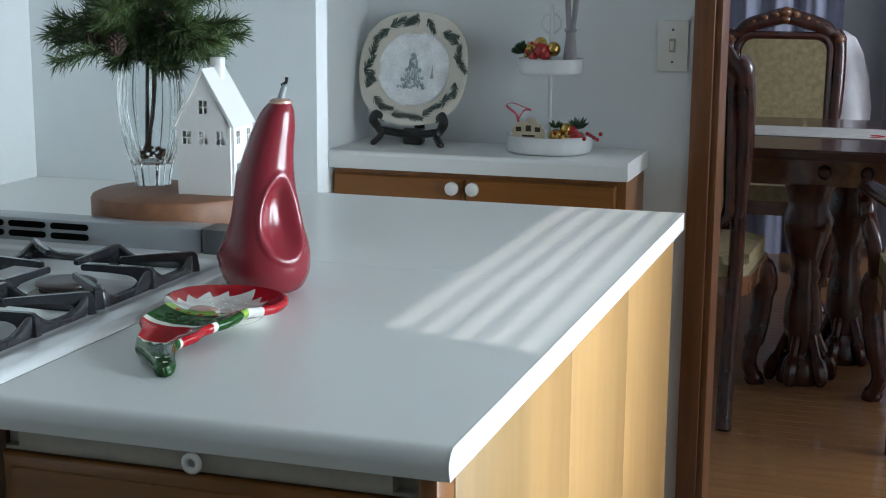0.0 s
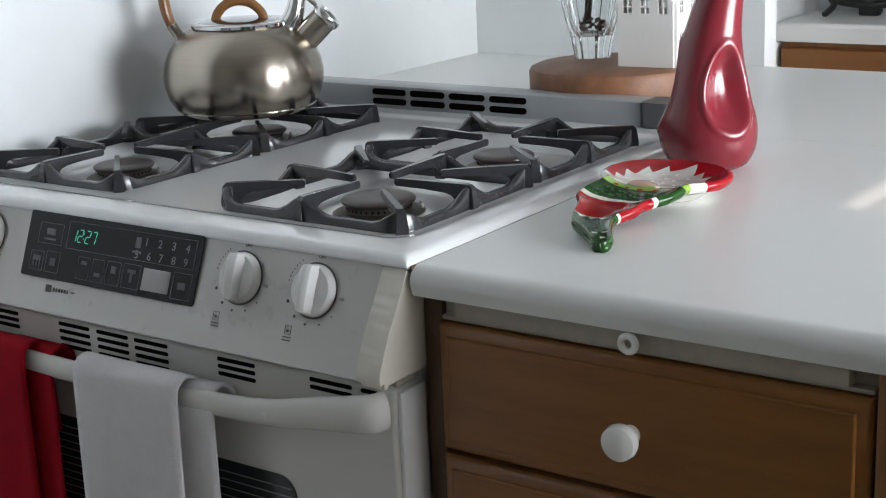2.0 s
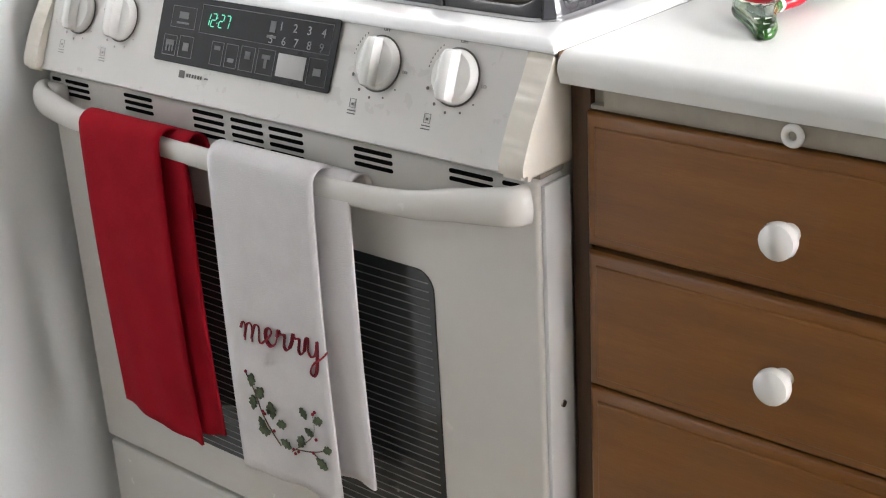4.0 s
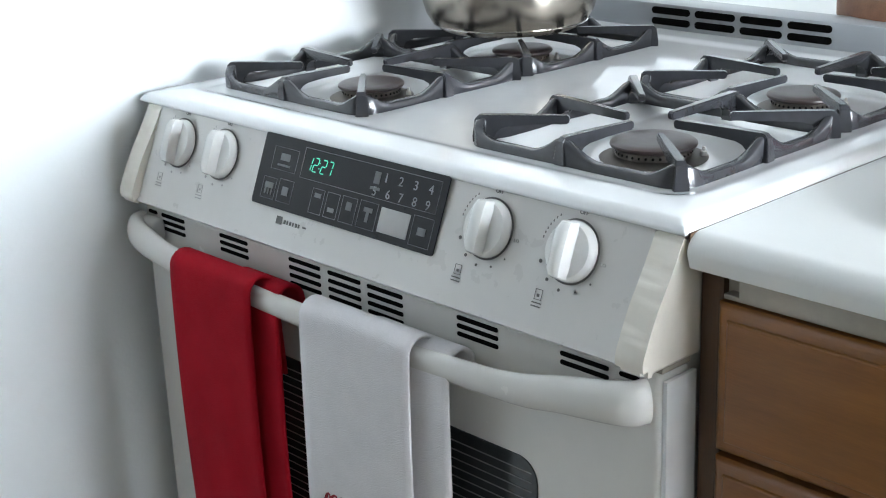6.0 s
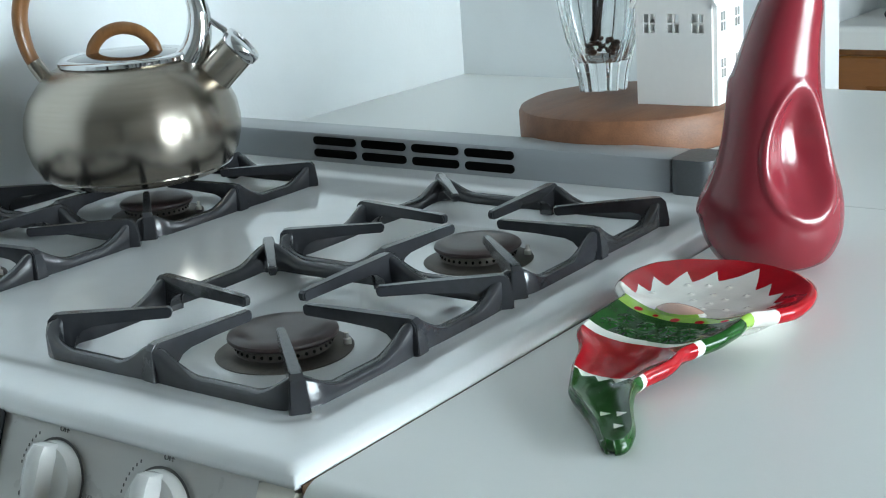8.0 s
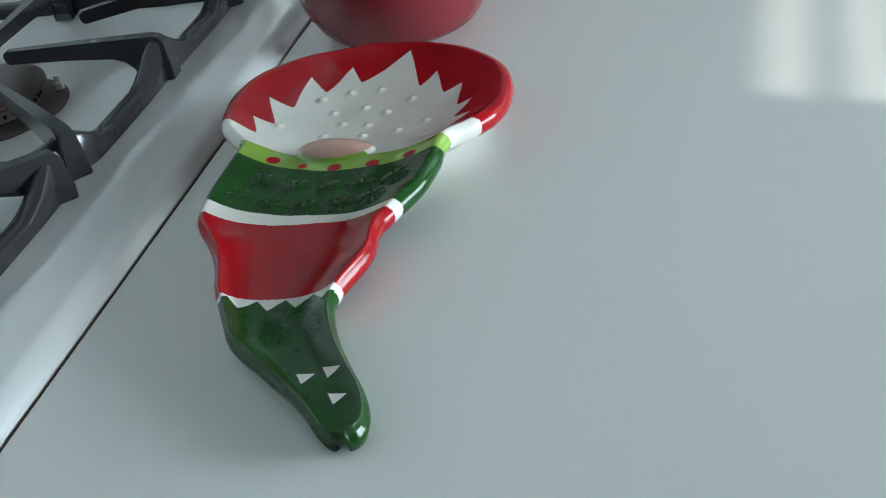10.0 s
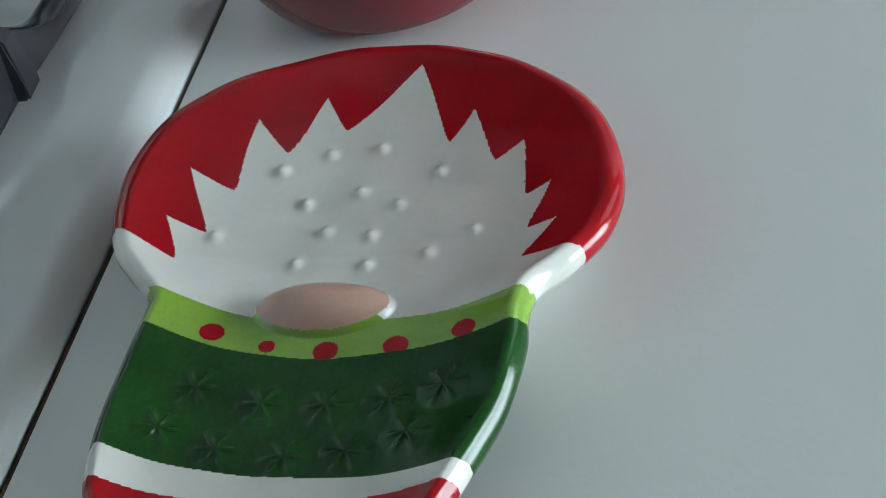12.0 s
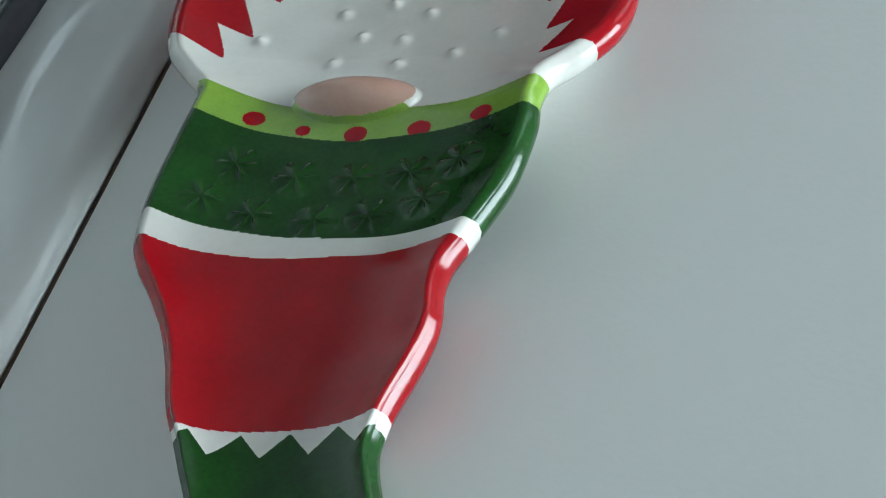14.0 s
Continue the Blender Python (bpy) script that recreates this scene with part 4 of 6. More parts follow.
# the word merry as joined script strokes, in units of letter height
bm = nb()
U = 0.0225
word = [
    [(-2.95, 0.6), (-2.78, 0.92), (-2.68, 0.8), (-2.82, 0.0)], [(-2.8, 0.15), (-2.55, 0.8), (-2.38, 0.95), (-2.28, 0.8), (-2.4, 0.0)], [(-2.38, 0.15), (-2.13, 0.8), (-1.96, 0.95), (-1.86, 0.8), (-1.96, 0.2), (-1.86, 0.02), (-1.62, 0.2)],
    [(-1.62, 0.2), (-1.3, 0.5), (-1.12, 0.78), (-1.24, 0.96), (-1.46, 0.75), (-1.5, 0.3), (-1.32, 0.02), (-1.0, 0.2), (-0.82, 0.6)],
    [(-0.82, 0.6), (-0.68, 0.98), (-0.62, 0.78), (-0.36, 0.78), (-0.48, 0.25), (-0.38, 0.03), (-0.16, 0.2)], [(-0.16, 0.2), (0.04, 0.6), (0.16, 0.98), (0.22, 0.78), (0.48, 0.78), (0.36, 0.25), (0.46, 0.03), (0.68, 0.25)],
    [(0.68, 0.25), (0.88, 0.9), (1.0, 0.92), (0.9, 0.3), (1.05, 0.03), (1.32, 0.3), (1.5, 0.92)], [(1.5, 0.92), (1.4, 0.2), (1.24, -0.6), (1.02, -0.95), (0.86, -0.75), (1.1, -0.3), (1.6, 0.1), (1.95, 0.45)]]
for st in word:
    pen(bm, [(0.0265 * (x + 0.5), U * y) for x, y in st], 0.0021, 0.45, 6)
o = part("stitched_word", bm, M_REDTHREAD, wt, "dark red script word merry")
bm, bmb = nb(), nb()
rnd = random.Random(4)


def holly(x, y, ang, s):
    pts = []
    for k in range(16):
        t = k / 15 * 2
        side = 1 if t <= 1 else -1
        v = t if t <= 1 else 2 - t
        w = 0.36 * math.sin(math.pi * v) * (1.0 if k % 2 else 0.55)
        pts.append((v * s, side * w * s))
    m = STITCH @ Matrix.Translation((x, y, 0)) @ Matrix.Rotation(ang, 4, "Z")
    prism(bm, pts[:-1], -0.0006, 0.0009, m)


for lx, ly, turn, ln in ((-0.0649, -0.0572, 75, 0.0188), (-0.059, -0.0698, 51, 0.0204), (-0.0673, -0.0858, 83, 0.0196), (-0.0367, -0.0902, 94, 0.0224), (-0.0324, -0.0952, 14, 0.0171), (-0.0636, -0.1089, 4, 0.0196), (-0.0295, -0.1124, -26, 0.018), (-0.0002, -0.1152, 66, 0.0188), (0.0177, -0.0767, 120, 0.0155), (0.0276, -0.0771, 19, 0.0163), (0.0129, -0.0879, -32, 0.0147), (0.0366, -0.1093, 19, 0.0147), (0.0238, -0.1212, -32, 0.0196), (-0.0601, -0.0921, -64, 0.0163), (-0.0436, -0.086, 74, 0.0122)):
    holly(lx, ly, radians(turn), ln)
for run in [[(-0.0716, -0.0389), (-0.0606, -0.0622), (-0.0528, -0.0882), (-0.0412, -0.1074), (-0.0305, -0.1207)], [(-0.0135, -0.1233), (0.0054, -0.1098), (0.0234, -0.0953), (0.0287, -0.08), (0.0276, -0.0683)], [(-0.008, -0.1191), (0.0196, -0.1151), (0.0401, -0.1084)], [(0.0196, -0.1151), (0.0309, -0.1235), (0.0391, -0.1294)], [(-0.0636, -0.1089), (-0.0538, -0.0965), (-0.0465, -0.1107)]]:
    pen(bmb, run, 0.0007)
for bx, by in [(-0.0523, -0.0841), (-0.0496, -0.0866), (-0.0384, -0.1047), (-0.0106, -0.1198), (-0.0033, -0.1208), (-0.0087, -0.1245), (0.0286, -0.068), (0.032, -0.0648), (0.021, -0.1159), (0.028, -0.0982), (-0.0702, -0.0398)]:
    part("stitched_berry", lathe(nb(), [(0, -0.0004), (0.0021, -0.0004), (0.0015, 0.001), (0, 0.0013)], 8, m=STITCH @ Matrix.Translation((bx, by, 0))), M_REDTHREAD, wt)
part("stitched_leaves", bm, M_GREENTHREAD, wt, "green stitched holly leaves", smooth=False)
part("stitched_stems", bmb, M_BROWNTHREAD, wt)

# ---- kettle ----
ket = thing("kettle", "brushed steel whistling kettle with a brown wood handle", "kettle")
KM = Matrix.Translation((-0.608, 0.447, GRATE_TOP + 0.0003)) @ Matrix.Diagonal((1.01, 1.01, 1.04, 1)) @ Matrix.Rotation(math.atan2(0.55, 0.84), 4, "Z")
body = part("body", lathe(nb(), [(0, 0), (0.08, 0), (0.088, 0.003), (0.096, 0.009), (0.104, 0.022), (0.1085, 0.038), (0.1095, 0.052), (0.107, 0.068), (0.1, 0.084), (0.089, 0.098), (0.076, 0.1085), (0.066, 0.113), (0.064, 0.1145), (0.0, 0.1145)], 72, m=KM), M_STEEL, ket, "brushed steel kettle body", angle=60)
part("base_band", lathe(nb(), [(0.0945, 0.0075), (0.0965, 0.0085), (0.0955, 0.0095)], 72, m=KM), M_CHROME, body)
lid = part("lid", lathe(nb(), [(0.062, 0.113), (0.067, 0.1145), (0.0675, 0.118), (0.065, 0.1205), (0.059, 0.1205), (0.057, 0.1185), (0.0, 0.1184)], 64, m=KM), M_CHROME, ket, "steel kettle lid with a bright rim", angle=50)
part("lid_top", lathe(nb(), [(0.057, 0.1186), (0.05, 0.1205), (0.03, 0.1232), (0.0, 0.1245)], 64, m=KM), M_LID, lid, "dark polished lid top")
tube_path = smoothed([(-0.034, 0, 0.117), (-0.03, 0, 0.13), (-0.018, 0, 0.1415), (0, 0, 0.146), (0.018, 0, 0.1415), (0.03, 0, 0.13), (0.034, 0, 0.117)], 6)
part("lid_handle", tube(nb(), [KM @ p for p in tube_path], 0.0065, 14, flat=0.85, side=(0, 0, 1)), M_KETTLEWOOD, lid, "brown wood lid handle")
arch = smoothed([(-0.083, 0, 0.1), (-0.098, 0, 0.128), (-0.101, 0, 0.165), (-0.085, 0, 0.2), (-0.05, 0, 0.221), (-0.005, 0, 0.226), (0.035, 0, 0.216), (0.066, 0, 0.193), (0.08, 0, 0.16), (0.076, 0, 0.128), (0.062, 0, 0.106)], 6)
hand_side = KM.to_3x3() @ Vector((0, 1, 0))
part("handle_grip", tube(nb(), [KM @ p for p in arch[3:34]], [0.0095 + 0.002 * math.sin(math.pi * k / 30) for k in range(31)], 16, flat=0.7, side=hand_side), M_KETTLEWOOD, ket, "curved brown wood handle grip")
part("handle_ferrule", tube(nb(), [KM @ p for p in arch[0:5]], 0.0108, 16, flat=0.72, side=hand_side), M_STEEL, ket)
part("handle_arm", tube(nb(), [KM @ p for p in arch[32:]], [0.0108] + [0.0085] * 10 + [0.0105 + 0.0006 * k for k in range(len(arch) - 43)], 16, flat=0.8, side=hand_side), M_CHROME, ket, "chrome handle arm")
part("trigger", tube(nb(), [KM @ Vector(p) for p in ((0.022, 0, 0.212), (0.034, 0, 0.203), (0.05, 0, 0.197))], [0.004, 0.007, 0.004], 10), M_KETTLEWOOD, ket)
SP = KM @ Matrix.Translation((0.082, 0, 0.088)) @ Matrix.Rotation(radians(48), 4, "Y")
spout = part("spout", lathe(nb(), [(0.0, -0.01), (0.0215, -0.01), (0.0215, 0.002), (0.019, 0.004), (0.0185, 0.046), (0.0, 0.046)], 36, m=SP), M_STEEL, ket, "short steel spout")
part("whistle_cap", lathe(nb(), [(0.0, 0.044), (0.0195, 0.044), (0.021, 0.0465), (0.021, 0.052), (0.0195, 0.0545), (0.015, 0.055), (0.013, 0.053), (0.0, 0.053)], 36, m=SP), M_CHROME, spout, "chrome whistle cap")
part("cap_link", tube(nb(), [KM @ Vector(p) for p in ((0.0765, 0, 0.14), (0.092, 0, 0.147), (0.104, 0, 0.138), (0.109, 0, 0.126))], 0.0032, 8), M_CHROME, spout)

# ---- spoon rest ----
spoon = thing("spoon_rest", "glossy red, white and green ceramic spoon rest on the white countertop", "spoon rest")
# width of the dish along its length: y, left x, right x
ST = [(0.1155, 0.1265, 0.1315), (0.1172, 0.1232, 0.134), (0.1215, 0.119, 0.1355), (0.129, 0.113, 0.1345), (0.139, 0.1035, 0.1305), (0.152, 0.089, 0.1225), (0.166, 0.0735, 0.1145), (0.18, 0.0655, 0.1085), (0.19, 0.0605, 0.106), (0.2, 0.0555, 0.1072), (0.213, 0.0512, 0.1112), (0.225, 0.0458, 0.1138),
      (0.236, 0.039, 0.1132), (0.244, 0.0333, 0.1142), (0.251, 0.0303, 0.1172), (0.262, 0.0288, 0.122), (0.274, 0.0288, 0.1262), (0.29, 0.0297, 0.1288), (0.301, 0.0307, 0.1288), (0.311, 0.03, 0.1318), (0.32, 0.0225, 0.14), (0.331, 0.0145, 0.1473), (0.348, 0.0115, 0.1505), (0.372, 0.0145, 0.1475)]
BC, BA, BB, VB = 0.081, 0.0695, 0.0765, 0.348
VEND = VB + BB


def catm(v, col):
    ys = [r[0] for r in ST]
    i = max(0, min(len(ys) - 2, int(np.searchsorted(ys, v)) - 1))
    t = (v - ys[i]) / (ys[i + 1] - ys[i])
    p = [ST[max(0, min(len(ST) - 1, k))][col] for k in (i - 1, i, i + 1, i + 2)]
    m1 = (p[2] - p[0]) / (ys[min(i + 1, len(ys) - 1)] - ys[max(i - 1, 0)]) * (ys[i + 1] - ys[i])
    m2 = (p[3] - p[1]) / (ys[min(i + 2, len(ys) - 1)] - ys[i]) * (ys[i + 1] - ys[i])
    return (2 * t ** 3 - 3 * t * t + 1) * p[1] + (t ** 3 - 2 * t * t + t) * m1 + (-2 * t ** 3 + 3 * t * t) * p[2] + (t ** 3 - t * t) * m2


def edges_at(v):
    if v > VB:
        h = math.sqrt(max(0.0, 1 - ((v - VB) / BB) ** 2))
        return BC - BA * h, BC + BA * h
    return catm(v, 1), catm(v, 2)


NV, NU = 1000, 340
vs = [ST[0][0] + (VEND - ST[0][0]) * k / NV for k in range(NV)]
vs += [VEND - 0.0005 * (0.5 ** k) for k in range(1, 4)]
beard_bumps = [(0.065, 0.37), (0.08, 0.372), (0.077, 0.352), (0.089, 0.346), (0.062, 0.348), (0.07, 0.335), (0.099, 0.36), (0.053, 0.362), (0.083, 0.333), (0.112, 0.332), (0.039, 0.333), (0.064, 0.322), (0.1, 0.324), (0.084, 0.32)]
snow = [(0.049, 0.281), (0.0665, 0.2765), (0.083, 0.2755), (0.098, 0.277), (0.1115, 0.279), (0.043, 0.268), (0.058, 0.263), (0.075, 0.261), (0.09, 0.262), (0.104, 0.266)]


def height(X, V, W):
    """The glazed top: a raised lip round a hollow, deeper in the bowl."""
    bowl = np.clip((V - 0.3) / 0.03, 0, 1)
    q = np.where(V > VB, np.hypot((X - BC) / BA, (V - VB) / BB), np.abs(W))
    q = np.minimum(1.0, q)
    rim = 0.925 + 0.0172 * np.clip((V - 0.113) / 0.19, 0, 1) ** 0.9 - 0.0015 * np.clip((V - 0.32) / 0.1, 0, 1)
    deep = (0.005 + 0.003 * np.clip((V - 0.13) / 0.1, 0, 1)) * (1 - bowl) + 0.0105 * bowl
    deep = deep * np.where(V < 0.19, np.clip((V - 0.117) / 0.073, 0.15, 1), 1.0)
    z = rim - deep * (1 - q ** 3.0) - 0.003 * np.clip((q - 0.93) / 0.07, 0, 1) ** 2
    d = ((X - 0.0765) / 0.0175) ** 2 + ((V - 0.3075) / 0.0092) ** 2
    z = z + 0.0065 * np.clip(1 - d / 1.15, 0, 1) ** 0.6
    for bx, by in beard_bumps:
        z = z + 0.0012 * np.exp(-((X - bx) ** 2 / 0.0017 ** 2 + (V - by - 0.006) ** 2 / 0.0024 ** 2))
    for sx, sy in snow:
        dx, dy = X - sx, V - sy
        r = np.hypot(dx, dy)
        arm = np.abs(np.cos(3 * np.arctan2(dy, dx))) ** 5
        z = z + 0.0017 * np.clip(1 - r / 0.0068, 0, 1) ** 0.8 * (0.3 + 0.7 * arm)
    # faint hand-made unevenness
    return z + 0.0003 * np.sin(X * 170 + V * 90) * np.sin(V * 140 - X * 60)


TIPS = [(0.031, 0.3275), (0.025, 0.346), (0.036, 0.341), (0.029, 0.367), (0.041, 0.36), (0.043, 0.389), (0.053, 0.376), (0.0605, 0.4), (0.068, 0.387), (0.0885, 0.4135), (0.1005, 0.379), (0.1068, 0.3925), (0.115, 0.368), (0.1228, 0.3755), (0.1252, 0.3505), (0.1318, 0.354), (0.127, 0.335), (0.1345, 0.337), (0.1265, 0.322), (0.141, 0.322)]
TA = []
for i, (x, y) in enumerate(TIPS):
    TA.append((math.atan2(y - 0.312, x - 0.08), math.hypot(x - 0.08, y - 0.312), i % 2 == 1))
TA.sort(key=lambda r: r[0])


def beard_reach(a):
    for (a0, r0, k0), (a1, r1, k1) in zip(TA, TA[1:]):
        if a0 <= a <= a1:
            t = (a - a0) / max(1e-6, a1 - a0)
            t2 = t ** 1.35 if k1 else 1 - (1 - t) ** 1.35
            return r0 + (r1 - r0) * t2
    return 1.0


def lime_top(x):
    return 0.302 + (0.0105 * ((0.078 - x) / 0.047) ** 1.4 if x < 0.078 else 0.0045 * ((x - 0.078) / 0.049) ** 1.4)


def lime_low(x):
    return 0.2908 + (0.0085 * ((0.08 - x) / 0.05) ** 1.6 if x < 0.08 else 0.0052 * ((x - 0.08) / 0.047) ** 1.6)


def tooth(x):
    return max(0.0, 1 - abs((x - 0.068 + 0.00575) % 0.0115 - 0.00575) / 0.0056)


def zone(x, v):
    if ((x - 0.0765) / 0.0175) ** 2 + ((v - 0.3075) / 0.0092) ** 2 < 1.0:
        return "nose"
    if v > lime_top(x):
        a, r = math.atan2(v - 0.312, x - 0.08), math.hypot(x - 0.08, v - 0.312)
        if a < TA[0][0] or a > TA[-1][0] or (v < 0.3205 and x > 0.118) or (x < 0.031 and v < 0.3275 + 0.58 * (0.031 - x)):
            return "beard"
        return "beard" if r < beard_reach(a) else "rim"
    if v > lime_low(x):
        for dx, dy, r in ((0.049, 0.299, 0.0029), (0.064, 0.295, 0.002), (0.0795, 0.2933, 0.003), (0.0975, 0.2938, 0.003), (0.1145, 0.2965, 0.0028)):
            if ((x - dx) / 1.1) ** 2 + (v - dy) ** 2 < r * r:
                return "berry"
        return "band"
    if v > 0.2553 + 0.0065 * max(0, (0.08 - x) / 0.052) ** 1.6:
        return "hat"
    if v > 0.2488 + 0.0032 * max(0, (0.075 - x) / 0.044) ** 2 + 0.001 * max(0, (x - 0.075) / 0.038) ** 2:
        return "stripe"
    edge = 0.1942 + 0.1 * (x - 0.061)
    if v > edge:
        return "middle"
    if v > edge - 0.001 - 0.0062 * tooth(x) and x > 0.0545:
        return "teeth"
    for tx, ty in ((0.1085, 0.14), (0.1175, 0.1435), (0.1235, 0.129)):
        h = (v - ty) / 0.006
        if 0 < h < 1 and abs(x - tx) < 0.0036 * h:
            return "triangle_%d" % round(tx * 10000)
    return "toe"


faces = {}
LR = np.array([edges_at(v) for v in vs])
wcol = np.linspace(-1, 1, NU + 1)
wcol = np.sign(wcol) * (1 - (1 - np.abs(wcol)) ** 1.12)
GX = LR.mean(1)[:, None] + wcol[None] * (LR[:, 1] - LR[:, 0])[:, None] / 2
GV = np.array(vs)[:, None] + 0 * GX
GZ = height(GX, GV, wcol[None] + 0 * GX)
plan = list(zip(GX.ravel().tolist(), GV.ravel().tolist()))
# the bowl is fuller on the side of the range
turn = np.degrees(np.arctan2(GV - VB, GX - BC))
turn = np.where(turn < -90, turn + 360, turn)
q = np.minimum(1.0, np.hypot((GX - BC) / BA, (GV - VB) / BB))
swell = (0.155 * np.exp(-((turn - 146) / 30) ** 2) - 0.02 * np.exp(-((turn - 66) / 26) ** 2)) * q ** 1.6 * np.clip((GV - 0.312) / 0.035, 0, 1)
GX = GX + (GX - BC) * swell
GV = GV + (GV - VB) * swell
verts = [tuple(p) for p in np.stack([GX, GV, GZ], -1).reshape(-1, 3).tolist()]
rowid = [[i * (NU + 1) + c for c in range(NU + 1)] for i in range(len(vs))]
rows_n = len(vs)
for i in range(rows_n - 1):
    for c in range(NU):
        q = (rowid[i][c], rowid[i][c + 1], rowid[i + 1][c + 1], rowid[i + 1][c])
        mx = sum(plan[k][0] for k in q) / 4
        mv = sum(plan[k][1] for k in q) / 4
        faces.setdefault(zone(mx, mv), []).append(q)
# outer wall: the edge turns over and runs in under the lip
border = [rowid[i][NU] for i in range(rows_n)] + [k for k in rowid[-1][::-1][1:-1]] + [rowid[i][0] for i in range(rows_n - 1, -1, -1)] + [k for k in rowid[0][1:-1]]
loops = [border]
nbord = len(border)
for drop, inset in ((0.0012, -0.0012), (0.0035, -0.0016), (0.0065, -0.0005), (0.0095, 0.0025)):
    ring = []
    for j, k in enumerate(border):
        p0, p1 = verts[border[j - 8]], verts[border[(j + 8) % nbord]]
        t = Vector((p1[0] - p0[0], p1[1] - p0[1], 0))
        nrm = Vector((t.y, -t.x, 0))
        nrm = nrm.normalized() if nrm.length > 1e-9 else Vector((0, 0, 0))
        p = Vector(verts[k])
        ring.append(len(verts))
        verts.append(tuple(p - nrm * inset + Vector((0, 0, -min(drop, p.z - TOP - 0.0006)))))
    loops.append(ring)
for a, b in zip(loops, loops[1:]):
    for j in range(nbord):
        q = (a[j], b[j], b[(j + 1) % nbord], a[(j + 1) % nbord])
        k = border[j]
        z = zone(plan[k][0] * 0.97 + 0.08 * 0.03, plan[k][1])
        faces.setdefault(z, []).append(q)
look_of = {"rim": (M_GL_RED, "red_rim", "glossy red bowl rim"), "beard": (M_GL_WHITE, "white_beard", "white dimpled bowl hollow"), "nose": (M_GL_PINK, "nose", "pink raised nose"), "band": (M_GL_LIME, "hat_band", "light green band"), "berry": (M_GL_RED, "band_dots", "red dots"),
           "hat": (M_GL_GREEN, "hat", "dark green hat with raised snowflakes"), "stripe": (M_GL_WHITE, "white_stripe", "white stripe"), "middle": (M_GL_RED, "red_section", "red middle section"), "teeth": (M_GL_WHITE, "white_zigzag", "white zigzag"), "toe": (M_GL_GREEN, "hat_tip", "dark green curled tip")}
for tx in (1085, 1175, 1235):
    look_of["triangle_%d" % tx] = (M_GL_WHITE, "white_triangle", "small white triangle")
for z, fl in faces.items():
    used = sorted({k for f in fl for k in f})
    idx = {k: i for i, k in enumerate(used)}
    me = bpy.data.meshes.new(look_of[z][1])
    me.from_pydata([verts[k] for k in used], [], [tuple(idx[k] for k in f) for f in fl])
    me.validate()
    for p in me.polygons:
        p.use_smooth = True
    me.materials.append(look_of[z][0])
    ob = new(look_of[z][1], me)
    ob.parent = spoon
    ob["label"] = look_of[z][2]
# foot under the bowl
bm = nb()
lathe(bm, [(0.0, 0.0), (0.036, 0.0), (0.04, 0.004), (0.05, 0.016), (0.058, 0.022), (0.0, 0.022)], 48, m=Matrix.Translation((0.081, 0.35, TOP)) @ Matrix.Diagonal((1.05, 1.0, 0.6, 1)))
part("foot", bm, M_GL_WHITE, spoon, "white glazed foot")
for ob in spoon.children:
    ob.location.x = 0.0055

# ---- pear bottle ----
pear = thing("oil_bottle", "burgundy glazed gourd-shaped oil bottle with thumb hollows", "oil bottle")
PX, PY = 0.0655, 0.505
prof = smoothed([(0.036, 0.0, 0), (0.0465, 0.006, 0), (0.0555, 0.022, 0), (0.0585, 0.04, 0), (0.0572, 0.058, 0), (0.0515, 0.08, 0), (0.0455, 0.105, 0), (0.0392, 0.13, 0), (0.0338, 0.155, 0), (0.03, 0.178, 0), (0.0265, 0.2, 0), (0.0215, 0.219, 0), (0.0165, 0.2285, 0), (0.0115, 0.2335, 0), (0.0, 0.2365, 0)], 8)
SEGP = 160
bm = nb()
rings = []
DENTS = ((radians(-33), 0.094, 0.6, 0.045), (radians(-157), 0.094, 0.6, 0.045))
for p in prof:
    r, h = max(p.x * 0.97, 0.0002), p.y
    lean = 0.021 * (h / 0.23) ** 3.4 - 0.004 * math.sin(math.pi * min(1.0, h / 0.2))
    ring = []
    for k in range(SEGP):
        a = 2 * math.pi * k / SEGP
        rr = r
        for da, dh, wa, wh in DENTS:
            d = (a - da + math.pi) % (2 * math.pi) - math.pi
            e = math.hypot(d / wa, (h - dh) / (wh * (1.0 if h < dh else 1.05)))
            if e < 1:
                rr -= 0.0235 * (1 - e ** 2.6) * (1 - 0.12 * math.cos(d / wa * 3))
            elif e < 1.25:
                rr += 0.0016 * math.sin(math.pi * (1.25 - e) / 0.25)
        ring.append(bm.verts.new((PX + lean + rr * math.cos(a), PY + rr * math.sin(a), TOP + h)))
    rings.append(ring)
for a, b in zip(rings, rings[1:]):
    for k in range(SEGP):
        bm.faces.new((a[k], a[(k + 1) % SEGP], b[(k + 1) % SEGP], b[k]))
bm.faces.new(rings[0])
part("bottle_body", bm, M_PEAR, pear, angle=80)
TIPX = PX + 0.0225
part("collar", lathe(nb(), [(0.0135, 0.2315), (0.0135, 0.2345), (0.009, 0.2375), (0, 0.238)], 24, (TIPX, PY, TOP)), M_GL_PINK, pear, "pinkish bare collar")
part("pourer", tube(nb(), [(TIPX, PY, TOP + 0.236), (TIPX + 0.004, PY, TOP + 0.249), (TIPX + 0.0065, PY, TOP + 0.254)], [0.0042, 0.0036, 0.003], 12), M_GREYMETAL, pear, "small grey metal pourer")
part("pourer_flap", tube(nb(), [(TIPX + 0.002, PY, TOP + 0.253), (TIPX + 0.008, PY, TOP + 0.257), (TIPX + 0.009, PY, TOP + 0.263)], 0.0022, 8), M_BLACKWIRE, pear, "black flap")

